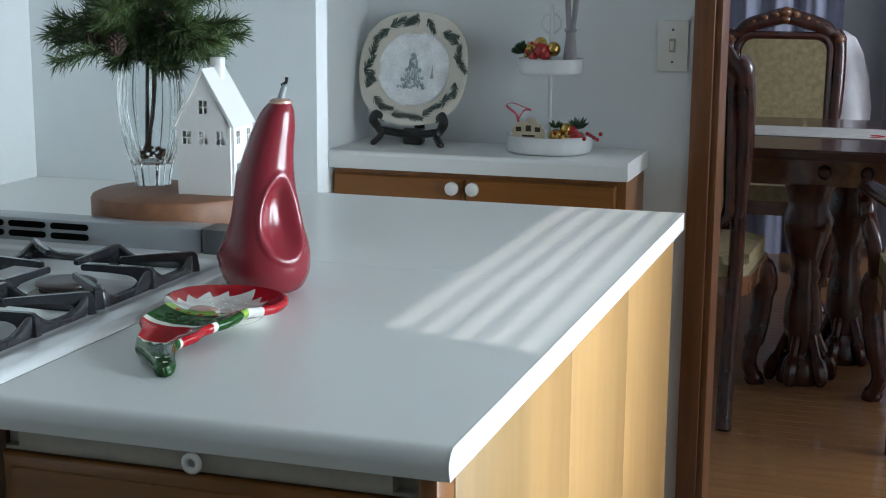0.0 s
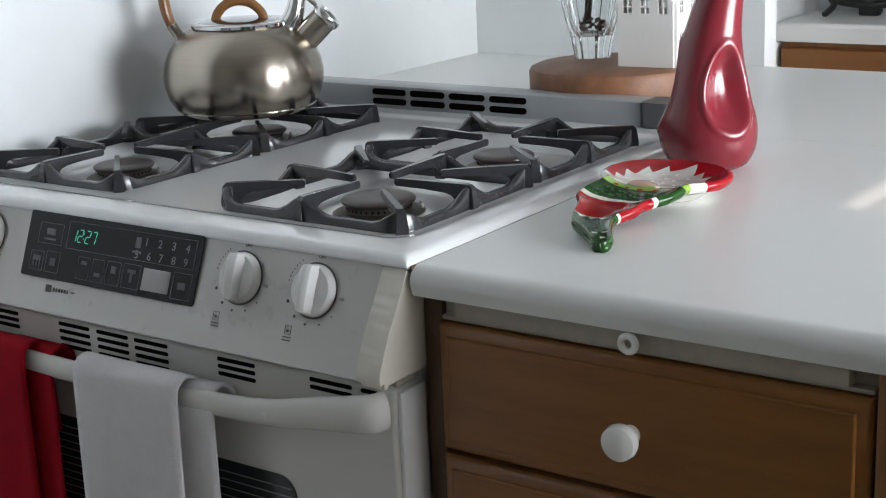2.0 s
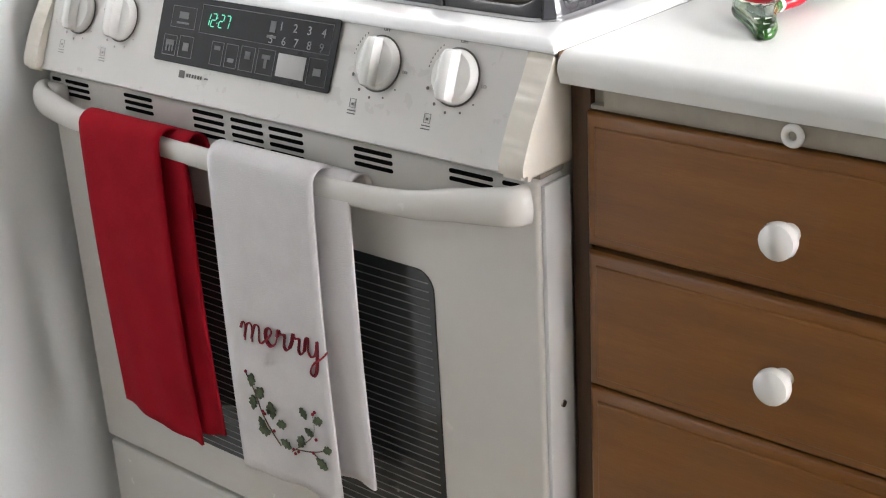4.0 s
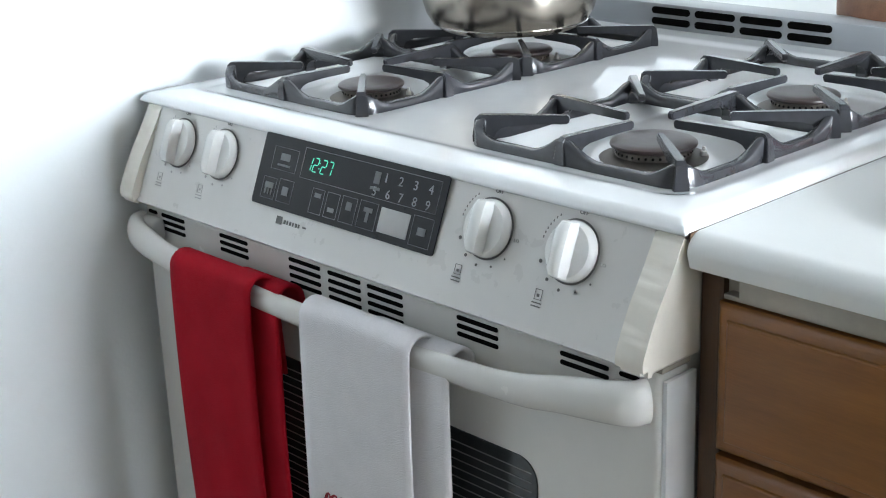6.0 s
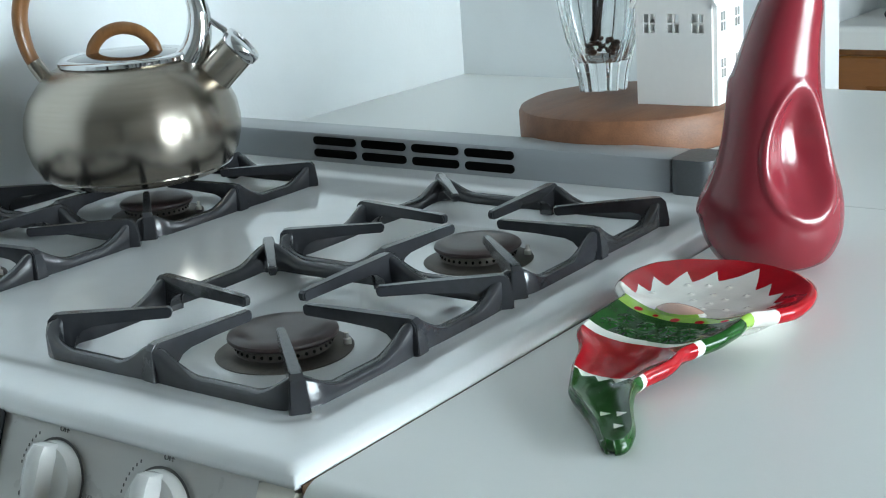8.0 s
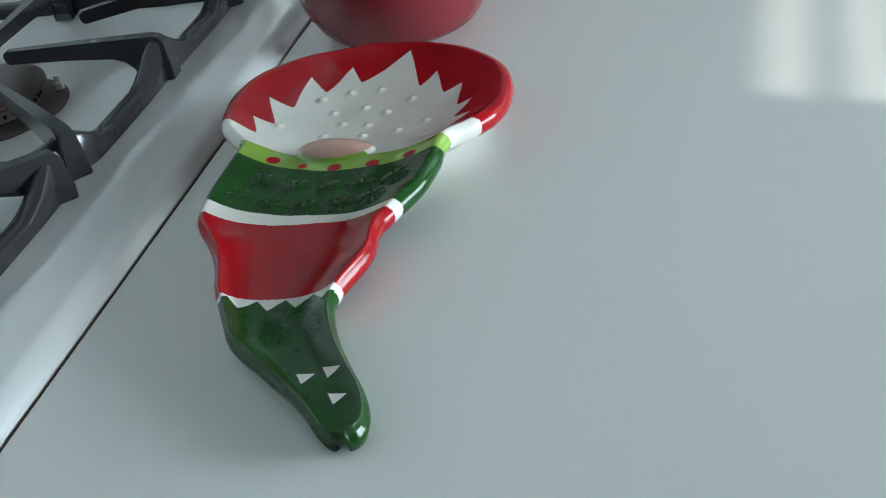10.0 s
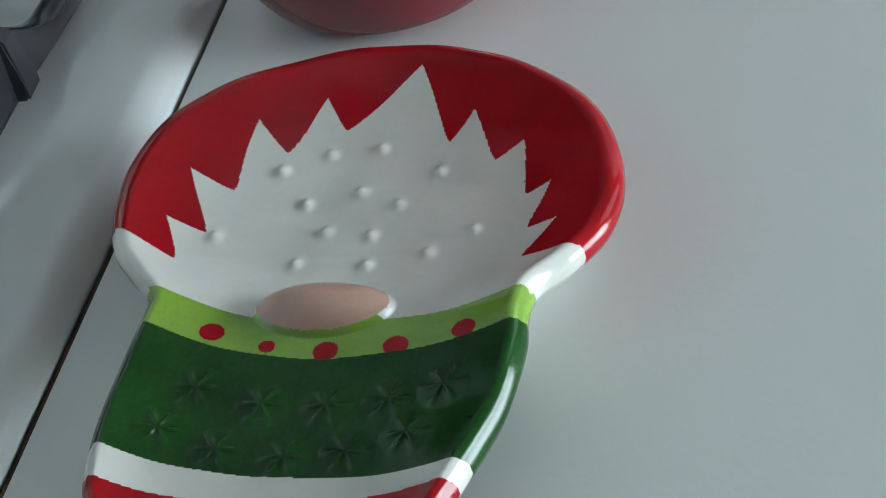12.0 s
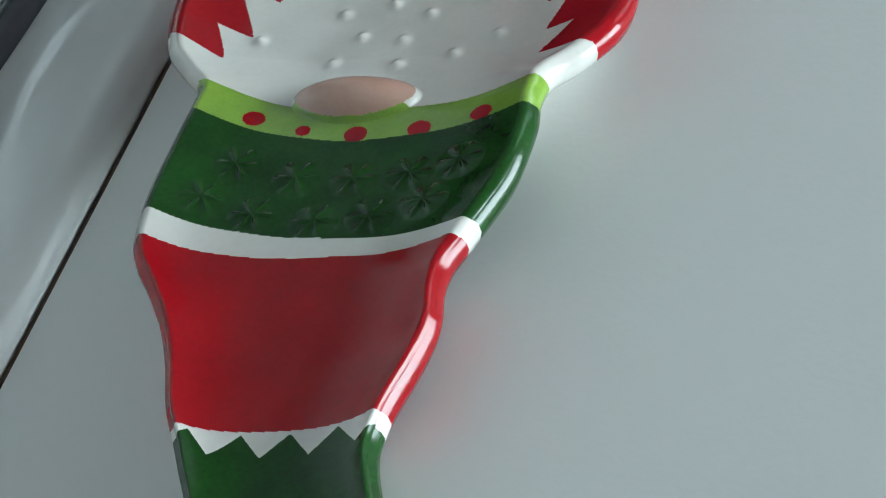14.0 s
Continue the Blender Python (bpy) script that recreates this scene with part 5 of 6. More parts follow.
# ---- wood riser with vase and house ----
DC, DR = (-0.215, 0.795), 0.121
rs = thing("wood_riser", "round brown wood riser on short black wire feet", "riser")
bm = nb()
prof = [(0, 0.0), (DR - 0.006, 0.0), (DR - 0.001, 0.003), (DR, 0.008), (DR + 0.0005, 0.032), (DR - 0.002, 0.037), (DR - 0.008, 0.0395), (DR * 0.5, 0.0405), (0, 0.04)]
lathe(bm, prof, 72, (DC[0], DC[1], TOP + 0.029))
for v in bm.verts:
    a = math.atan2(v.co.y - DC[1], v.co.x - DC[0])
    f = 1 + 0.012 * math.sin(2 * a + 1) + 0.006 * math.sin(5 * a) + 0.003 * math.sin(11 * a)
    v.co.x, v.co.y = DC[0] + (v.co.x - DC[0]) * f, DC[1] + (v.co.y - DC[1]) * f
part("slab", bm, M_RISER, rs, angle=30)
for a in (200, 275, 20, 110):
    c, s_ = math.cos(radians(a)), math.sin(radians(a))
    p = (DC[0] + c * 0.106, DC[1] + s_ * 0.106)
    part("wire_foot", tube(nb(), smoothed([(p[0] - s_ * 0.018, p[1] + c * 0.018, TOP + 0.03), (p[0] - s_ * 0.012 + c * 0.008, p[1] + c * 0.012 + s_ * 0.008, TOP + 0.008), (p[0] + c * 0.012, p[1] + s_ * 0.012, TOP + 0.0028), (p[0] + s_ * 0.012 + c * 0.008, p[1] - c * 0.012 + s_ * 0.008, TOP + 0.008), (p[0] + s_ * 0.018, p[1] - c * 0.018, TOP + 0.03)], 6), 0.0028, 8), M_BLACKWIRE, rs)
RT = TOP + 0.0692

house = thing("ceramic_house", "small white ceramic house with cut-out windows and a chimney", "ceramic house")
HM = Matrix.Translation((-0.154, 0.806, RT)) @ Matrix.Rotation(radians(4), 4, "Z")
HW, HD, HE, HR = 0.041, 0.041, 0.102, 0.176
th = 0.004


def wall_with_holes(outline_w, z_eave, z_ridge, holes, m, gable):
    """A thin ceramic wall made of strips round square openings."""
    bm = nb()
    xs = sorted({-outline_w, outline_w, 0.0, *[h[0] for h in holes], *[h[1] for h in holes]})
    zs = sorted({0.0, z_eave, *([z_ridge] if gable else []), *[h[2] for h in holes], *[h[3] for h in holes]})

    def roof(x):
        return z_eave + (z_ridge - z_eave) * (1 - abs(x) / outline_w)

    for x0, x1 in zip(xs, xs[1:]):
        for z0, z1 in zip(zs, zs[1:]):
            cx, cz = (x0 + x1) / 2, (z0 + z1) / 2
            if any(h[0] < cx < h[1] and h[2] < cz < h[3] for h in holes):
                continue
            if gable:
                a0, a1 = min(z1, roof(x0)), min(z1, roof(x1))
                if max(a0, a1) <= z0 + 1e-6:
                    continue
                pts = [(x0, z0), (x1, z0), (x1, max(a1, z0)), (x0, max(a0, z0))]
                pts = [p for i, p in enumerate(pts) if p not in pts[:i]]
                if len(pts) < 3:
                    continue
            else:
                if z0 >= z_eave:
                    continue
                pts = [(x0, z0), (x1, z0), (x1, z1), (x0, z1)]
            prism(bm, pts, 0, th, m)
    bmesh.ops.remove_doubles(bm, verts=bm.verts, dist=1e-6)
    return bm


def panes(cx, cz, w=0.0056, h=0.0088, g=0.0016):
    return [(cx + sx * g / 2 + (0 if sx > 0 else -w), cx + sx * g / 2 + (w if sx > 0 else 0), cz + sz * g / 2 + (0 if sz > 0 else -h), cz + sz * g / 2 + (h if sz > 0 else 0)) for sx in (-1, 1) for sz in (-1, 1)]


front = [h for cx in (-0.026, 0.0, 0.026) for h in panes(cx, 0.083)] + panes(0.0, 0.127)
sideh = [h for cx in (-0.02, 0.02) for cz in (0.036, 0.083) for h in panes(cx, cz)]
UP = Matrix.Rotation(radians(90), 4, "X")
part("front_wall", wall_with_holes(HW, HE, HR, front, HM @ Matrix.Translation((0, -HD + th, 0)) @ UP, True), M_HOUSE, house, smooth=False)
part("rear_wall", wall_with_holes(HW, HE, HR, front, HM @ Matrix.Translation((0, HD, 0)) @ UP, True), M_HOUSE, house, smooth=False)
for sx in (-1, 1):
    part("side_wall", wall_with_holes(HD - th, HE, HR, sideh, HM @ Matrix.Translation((sx * (HW - (th if sx < 0 else 0)), 0, 0)) @ Matrix.Rotation(radians(90), 4, "Z") @ UP, False), M_HOUSE, house, smooth=False)
for sx in (-1, 1):
    bm = nb()
    n = Vector((sx * (HR - HE), 0, HW)).normalized()
    a, b = Vector((sx * (HW + 0.003), 0, HE - 0.004)), Vector((0, 0, HR))
    pts = []
    for y in (-HD - 0.002, HD + 0.002):
        for p in (a, b):
            for k in (0, 0.004):
                q = p + n * k
                if p is b and k:
                    q = Vector((0, 0, HR + 0.006))
                pts.append(bm.verts.new(HM @ Vector((q.x, y, q.z))))
    bmesh.ops.convex_hull(bm, input=bm.verts)
    part("roof_side", bm, M_HOUSE, house, smooth=False)
part("chimney", box(nb(), -0.009, 0.009, -0.009, 0.009, 0, 0.032, 0.002), M_HOUSE, house).matrix_local = HM @ Matrix.Translation((0.002, 0.012, HR - 0.012))

vase = thing("glass_vase", "clear fluted crystal vase holding pine stems over brown pebbles", "vase")
VX, VY = -0.272, 0.832
bm = nb()


def vase_shell(rows, flip=False, lobes=0.12):
    rings = []
    for r, h in rows:
        rings.append([bm.verts.new((VX + r * (1 + lobes * abs(math.cos(5 * a)) - lobes * 0.5) * math.cos(a), VY + r * (1 + lobes * abs(math.cos(5 * a)) - lobes * 0.5) * math.sin(a), RT + h)) for a in (2 * math.pi * k / 100 for k in range(100))])
    for a, b in zip(rings, rings[1:]):
        for k in range(100):
            bm.faces.new((a[k], a[(k + 1) % 100], b[(k + 1) % 100], b[k]))
    return rings


outr = [(p.x, p.y) for p in smoothed([(0.025, 0.0, 0), (0.028, 0.02, 0), (0.0345, 0.045, 0), (0.042, 0.08, 0), (0.047, 0.115, 0), (0.0475, 0.14, 0), (0.044, 0.17, 0), (0.038, 0.196, 0), (0.0365, 0.205, 0)], 4)]
inr = [(p.x, p.y) for p in smoothed([(0.0345, 0.205, 0), (0.0355, 0.196, 0), (0.041, 0.17, 0), (0.044, 0.14, 0), (0.0435, 0.115, 0), (0.038, 0.08, 0), (0.0305, 0.05, 0), (0.024, 0.034, 0)], 4)]
rg = vase_shell(outr + inr)
bm.faces.new(rg[0])
bm.faces.new(rg[-1])
v = part("vase_body", bm, M_GLASS, vase, angle=50)
v.visible_shadow = False
rnd = random.Random(11)
bm = nb()
for k in range(34):
    a, r = rnd.random() * 6.283, 0.02 * math.sqrt(rnd.random())
    ball(bm, (VX + r * math.cos(a), VY + r * math.sin(a), RT + 0.041 + 0.014 * rnd.random()), rnd.uniform(0.003, 0.005), 8, 0.75)
tagged(part("pebbles", bm, M_PEBBLE), "brown pebbles at the bottom of the vase", "pebbles", kind="stuff")

pine = thing("pine_branches", "green artificial pine branches with small brown cones standing in the vase", "pine branches")
bmt, bmn = nb(), nb()
nv, nf = [], []
for s in range(44):
    az = rnd.random() * 2 * math.pi
    reach = rnd.uniform(0.05, 0.17)
    up = rnd.uniform(0.0, 0.15) if s > 22 else rnd.uniform(-0.05, 0.02)
    c, q = math.cos(az), math.sin(az)
    z0 = RT + 0.2
    end = (VX + c * reach, VY + q * reach * 0.8, min(z0 + 0.03 + up, 1.45))
    if end[1] > YB - 0.06:
        end = (end[0], YB - 0.06, end[2])
    pts = smoothed([(VX + c * 0.004, VY + q * 0.004, z0 - 0.02), (VX + c * reach * 0.35, VY + q * reach * 0.3, z0 + 0.025 + up * 0.5), end], 12)
    tube(bmt, pts, 0.0016, 5)
    for i, p in enumerate(pts[4:]):
        d = (pts[min(i + 5, len(pts) - 1)] - pts[i + 3]).normalized()
        for k in range(26):
            dirn = (d * rnd.uniform(0.5, 1.1) + Vector((rnd.gauss(0, 1), rnd.gauss(0, 1), rnd.gauss(0, 1))).normalized() * 0.85).normalized()
            ln = rnd.uniform(0.018, 0.034)
            o = p + d * rnd.uniform(-0.004, 0.004)
            sd = dirn.orthogonal().normalized() * 0.00075
            sd.rotate(Matrix.Rotation(rnd.random() * 6.28, 3, dirn))
            k0 = len(nv)
            nv += [o + sd, o - sd, o + dirn * ln * 0.7 - sd * 0.8 + Vector((0, 0, -0.001)), o + dirn * ln + Vector((0, 0, -0.002)), o + dirn * ln * 0.7 + sd * 0.8 + Vector((0, 0, -0.001))]
            nf.append((k0, k0 + 1, k0 + 2, k0 + 3, k0 + 4))
for a, dx in ((0.3, 0.006), (2.4, -0.004), (4.2, 0.01)):
    tube(bmt, smoothed([(VX - 0.012 + dx * 0.5, VY + 0.01 * math.sin(a), RT + 0.055), (VX - 0.003 + dx, VY, RT + 0.13), (VX + dx, VY, RT + 0.2)], 8), 0.0028, 6)
part("stems", bmt, M_TWIG, pine)
me = bpy.data.meshes.new("needles")
me.from_pydata([tuple(p) for p in nv], [], nf)
me.materials.append(M_NEEDLE)
o = new("needles", me)
o.parent = pine
o["kind"] = "stuff"
for cx, cy, cz in ((VX - 0.075, VY - 0.03, RT + 0.225), (VX + 0.05, VY - 0.035, RT + 0.245), (VX - 0.02, VY - 0.06, RT + 0.215)):
    bm = nb()
    for i in range(9):
        r = 0.0115 * math.sin(math.pi * (i + 1.2) / 10.5) + 0.002
        for k in range(8):
            a = 2 * math.pi * (k + 0.5 * (i % 2)) / 8
            bmesh.ops.create_cone(bm, cap_ends=True, segments=4, radius1=0.0042, radius2=0.0006, depth=0.006, matrix=Matrix.Translation((cx + r * math.cos(a), cy + r * math.sin(a), cz - 0.014 + i * 0.0035)) @ Matrix.Rotation(a, 4, "Z") @ Matrix.Rotation(radians(60), 4, "Y"))
    part("pine_cone", bm, M_CONE, pine, "small brown pine cone", smooth=False)

# ---- alcove: plate on its stand, tiered tray ----
pl = thing("plate", "ivory china plate with green sprigs and a silvery fir picture", "plate")
PLM = Matrix.Translation((-0.246, 1.975, 1.092)) @ Matrix.Rotation(radians(76), 4, "X")


def squarish(rows, seg=64, sq=0.045):
    bm = nb()
    rings = []
    for r, z in rows:
        if r == 0:
            rings.append([bm.verts.new(PLM @ Vector((0, 0, z)))])
        else:
            rings.append([bm.verts.new(PLM @ Vector((r * (1 - sq * math.cos(4 * a)) * math.cos(a), r * (1 - sq * math.cos(4 * a)) * math.sin(a), z))) for a in (2 * math.pi * k / seg for k in range(seg))])
    for a, b in zip(rings, rings[1:]):
        for k in range(seg):
            if len(b) == 1:
                bm.faces.new((a[k], a[(k + 1) % seg], b[0]))
            elif len(a) == 1:
                bm.faces.new((a[0], b[(k + 1) % seg], b[k]))
            else:
                bm.faces.new((a[k], a[(k + 1) % seg], b[(k + 1) % seg], b[k]))
    return bm


rim_ob = part("plate_rim", squarish([(0, -0.012), (0.08, -0.012), (0.13, 0.002), (0.1335, 0.005), (0.13, 0.0065), (0.088, -0.001), (0.084, -0.0035)], sq=0.03), M_PLATE, pl, angle=60)
part("plate_well", squarish([(0.0855, -0.0012), (0.083, -0.003), (0.078, -0.006), (0.0, -0.0065)], sq=0.0), M_PLATEMID, pl, "silvery frosted plate centre", angle=60)
rnd = random.Random(2)


def sprig(m, ln, n=12):
    bm = nb()
    for k in range(n):
        t = k / n
        for sgn in (-1, 1):
            a = radians(38) * sgn + rnd.uniform(-0.2, 0.2)
            b = Vector((t * ln, 0, 0))
            e = b + Vector((math.cos(a), math.sin(a), 0)) * ln * 0.42 * (1 - 0.6 * t)
            nrm = Vector((-math.sin(a), math.cos(a), 0)) * 0.0013
            vv = [bm.verts.new(m @ (p + Vector((0, 0, 0.0003)))) for p in (b + nrm, b - nrm, e - nrm * 0.4, e + nrm * 0.4)]
            bm.faces.new(vv)
    part("painted_sprig", bm, M_SPRIG, pl, "dark green painted pine sprig", smooth=False)


for k in range(21):
    a = 2 * math.pi * k / 21 + rnd.uniform(-0.12, 0.12)
    r = rnd.uniform(0.106, 0.113)
    sprig(PLM @ Matrix.Rotation(a, 4, "Z") @ Matrix.Translation((r, 0, 0.0052)) @ Matrix.Rotation(-math.atan2(0.0075, 0.042), 4, "Y") @ Matrix.Rotation(rnd.uniform(1.0, 2.4) * rnd.choice((-1, 1)), 4, "Z") @ Matrix.Translation((-0.012, 0, 0)), rnd.uniform(0.034, 0.044))
bm = nb()
for k in range(150):
    t = rnd.random() ** 0.75
    w = 0.004 + 0.034 * t * (0.75 + 0.25 * math.cos(t * 26))
    x, z = rnd.uniform(-w, w), 0.036 - 0.078 * t
    m = PLM @ Matrix.Translation((x - 0.004, z, -0.0062 + 0.00002 * k)) @ Matrix.Rotation(rnd.uniform(-0.5, 0.5) - x * 18, 4, "Z")
    prism(bm, [(-0.0022, -0.0045), (0.0022, -0.0045), (0.0003, 0.0045)], 0, 0.0002, m)
m = PLM @ Matrix.Translation((0.042, -0.002, -0.0062))
prism(bm, [(-0.004, -0.018), (0.004, -0.018), (0.0, 0.012)], 0, 0.0003, m)
part("painted_fir", bm, M_TREEPRINT, pl, "blue-grey painted fir tree", smooth=False)

stand = thing("plate_stand", "black lacquered wooden plate stand with scrolled feet", "plate stand")
for sx in (-1, 1):
    bx = -0.246 + sx * 0.072
    pts = smoothed([(bx - sx * 0.01, 1.952, 0.975), (bx + sx * 0.004, 1.94, 0.985), (bx + sx * 0.012, 1.935, 0.972), (bx + sx * 0.004, 1.945, 0.955), (bx - sx * 0.006, 1.94, 0.94), (bx + sx * 0.004, 1.93, 0.925), (bx + sx * 0.014, 1.925, 0.9185)], 6)
    part("scroll_foot", tube(nb(), pts, [0.009] * 6 + [0.011] * 12 + [0.0095] * (len(pts) - 18 - 3) + [0.008, 0.0065, 0.004], 10, flat=0.7), M_BLACKWOOD, stand)
    part("brace", tube(nb(), [(bx, 1.95, 0.948), (-0.246 + sx * 0.03, 1.965, 0.94), (-0.246, 1.97, 0.938)], 0.009, 10), M_BLACKWOOD, stand)
part("rear_foot", box(nb(), -0.268, -0.224, 1.962, 1.985, TOP, 0.952, 0.004), M_BLACKWOOD, stand)
part("rear_post", box(nb(), -0.258, -0.234, 2.012, 2.022, TOP, 1.08, 0.003), M_BLACKWOOD, stand)
part("foot_rail", box(nb(), -0.256, -0.236, 1.98, 2.015, 0.926, 0.942, 0.003), M_BLACKWOOD, stand)

for ob in stand.children:
    ob.location.z = 0.006
tray = thing("tiered_tray", "white enamel two-tier tray holding small ornaments", "tiered tray")
TX, TY = 0.077, 1.95


def tin(r, z, h):
    return lathe(nb(), [(0, z), (r - 0.004, z), (r - 0.001, z + 0.002), (r, z + 0.006), (r + 0.001, z + h * 0.5), (r, z + h - 0.003), (r + 0.0015, z + h), (r - 0.0015, z + h), (r - 0.003, z + h - 0.004), (r - 0.003, z + 0.005), (0, z + 0.004)], 48, (TX, TY, 0))


part("lower_tray", tin(0.094, TOP + 0.007, 0.038), M_TIN, tray, "white rimmed lower tray", angle=50)
part("upper_tray", tin(0.069, 1.092, 0.033), M_TIN, tray, "white rimmed upper tray", angle=50)
part("post", lathe(nb(), [(0.0, TOP + 0.008), (0.006, TOP + 0.008), (0.004, TOP + 0.02), (0.0042, 1.09), (0.004, 1.24), (0, 1.241)], 16, (TX, TY, 0)), M_TIN, tray)
part("ring_handle", tube(nb(), [(TX + 0.021 * math.cos(a), TY, 1.2 + 0.021 * math.sin(a)) for a in [2 * math.pi * k / 24 for k in range(25)]], 0.0022, 8, caps=False), M_TIN, tray)


def cluster(name, label, at, spots, berries):
    t = thing(name, label, "ornament")
    for k, (dx, dy, dz, r, mt) in enumerate(spots):
        part("bauble", ball(nb(), (at[0] + dx, at[1] + dy, at[2] + dz), r, 20), mt, t, "shiny gold bauble" if mt is M_GOLD else "glossy red bauble")
    rr = random.Random(7)
    for k in range(berries):
        p = (at[0] + rr.uniform(-0.035, 0.04), at[1] - 0.02 + rr.uniform(-0.012, 0.01), at[2] + rr.uniform(0.0, 0.03))
        part("berry", ball(nb(), p, 0.0042, 10), M_BERRY if k % 2 else M_GOLD, t)
    return t


up = cluster("bauble_cluster", "red and gold baubles with green pine in the upper tray", (TX - 0.015, TY - 0.02, 1.13), [(-0.026, 0, 0.012, 0.0165, M_GOLD), (0.0, -0.012, 0.013, 0.018, M_REDBAUBLE), (0.026, -0.004, 0.016, 0.016, M_GOLD), (-0.006, 0.01, 0.026, 0.015, M_GOLD), (0.012, -0.02, 0.002, 0.011, M_REDBAUBLE), (-0.014, -0.022, 0.0, 0.0105, M_REDBAUBLE)], 8)
low = cluster("bauble_cluster", "red and gold baubles with berries in the lower tray", (TX + 0.042, TY - 0.03, 0.94), [(-0.02, 0, 0.018, 0.0165, M_GOLD), (0.004, -0.012, 0.012, 0.015, M_GOLD), (0.026, -0.004, 0.014, 0.018, M_REDBAUBLE), (0.0, 0.01, 0.034, 0.014, M_GOLD), (-0.022, -0.016, 0.0, 0.012, M_REDBAUBLE), (0.012, 0.012, 0.03, 0.014, M_REDBAUBLE)], 10)
for k in range(6):
    part("berry", ball(nb(), (TX + 0.088 + 0.007 * k, TY - 0.045, 0.957 + 0.004 * ((k * 7) % 4)), 0.0045, 10), M_BERRY, low)


def leaf_tuft(parent, at, n, ln, mt, spread, lean=(0, 0, 0)):
    rr = random.Random(int(at[0] * 1000) + n)
    bm = nb()
    for k in range(n):
        d = (Vector((rr.gauss(0, 1), rr.gauss(0, 0.6), abs(rr.gauss(0, 0.6)))).normalized() * spread + Vector(lean)).normalized()
        o = Vector(at)
        w = d.orthogonal().normalized() * ln * 0.16
        mid = o + d * ln * 0.5
        vv = [bm.verts.new(p) for p in (o, mid + w, o + d * ln, mid - w)]
        bm.faces.new(vv)
    part("leaves", bm, mt, parent, "dark green leaves", smooth=False)


leaf_tuft(up, (TX - 0.055, TY - 0.02, 1.135), 60, 0.03, M_LEAF, 1.0, (-0.5, 0, 0.1))
leaf_tuft(low, (TX + 0.07, TY - 0.02, 0.975), 14, 0.03, M_LEAF, 1.0, (0.1, 0, 0.5))
leaf_tuft(low, (TX + 0.018, TY - 0.02, 0.975), 18, 0.022, M_LEAF, 1.0, (-0.1, 0, 0.5))
hs = thing("house_ornament", "flat cream house ornament with a pink ribbon", "ornament")
hx, hy, hz = TX - 0.033, TY - 0.05, 0.9265
part("house_board", prism(nb(), [(-0.036, 0), (0.036, 0), (0.036, 0.045), (0.026, 0.06), (0.02, 0.06), (0.012, 0.072), (-0.002, 0.072), (-0.01, 0.062), (-0.024, 0.062), (-0.036, 0.048)], 0, 0.006, Matrix.Translation((hx, hy, hz)) @ UP), M_CREAMHOUSE, hs, "cream painted house front", smooth=False)
for dx, dz, w, h in ((-0.022, 0.048, 0.012, 0.01), (0.0, 0.05, 0.012, 0.013), (0.02, 0.048, 0.012, 0.01), (0.0, 0.034, 0.028, 0.004), (-0.02, 0.022, 0.012, 0.01), (0.0, 0.022, 0.01, 0.01), (0.02, 0.022, 0.012, 0.01)):
    part("painted_window", box(nb(), hx + dx - w / 2, hx + dx + w / 2, hy - 0.0072, hy - 0.006, hz + dz - h / 2, hz + dz + h / 2), M_TWIG, hs)
for k in range(5):
    part("painted_shutter", box(nb(), hx - 0.03 + k * 0.0135, hx - 0.024 + k * 0.0135, hy - 0.0076, hy - 0.006, hz + 0.016, hz + 0.024), M_REDBAUBLE, hs)
rib = smoothed([(hx - 0.024, hy, hz + 0.062), (hx - 0.03, hy, hz + 0.08), (hx - 0.05, hy - 0.004, hz + 0.097), (hx - 0.036, hy - 0.008, hz + 0.104), (hx - 0.01, hy - 0.004, hz + 0.095), (hx + 0.004, hy - 0.002, hz + 0.09), (hx - 0.012, hy, hz + 0.088), (hx - 0.026, hy, hz + 0.066)], 5)
part("ribbon", tube(nb(), rib, 0.003, 8, flat=0.3), M_PINKRIB, hs, "pink ribbon loop")
vs2 = thing("wooden_figurine", "slim grey washed wooden figurine in the upper tray", "figurine")
part("stem", lathe(nb(), [(0, 1.096), (0.012, 1.096), (0.016, 1.12), (0.013, 1.15), (0.0105, 1.172), (0.0105, 1.182), (0.014, 1.186), (0.012, 1.19), (0, 1.19)], 20, (TX + 0.047, TY - 0.02, 0)), M_GREYWOOD, vs2)
for dx in (-0.006, 0.008):
    part("upright", tube(nb(), [(TX + 0.047 + dx * 0.5, TY - 0.02, 1.188), (TX + 0.047 + dx, TY - 0.02, 1.22), (TX + 0.047 + dx * 1.4, TY - 0.02, 1.26)], 0.0058, 10), M_GREYWOOD, vs2)

# ---- dining room ----


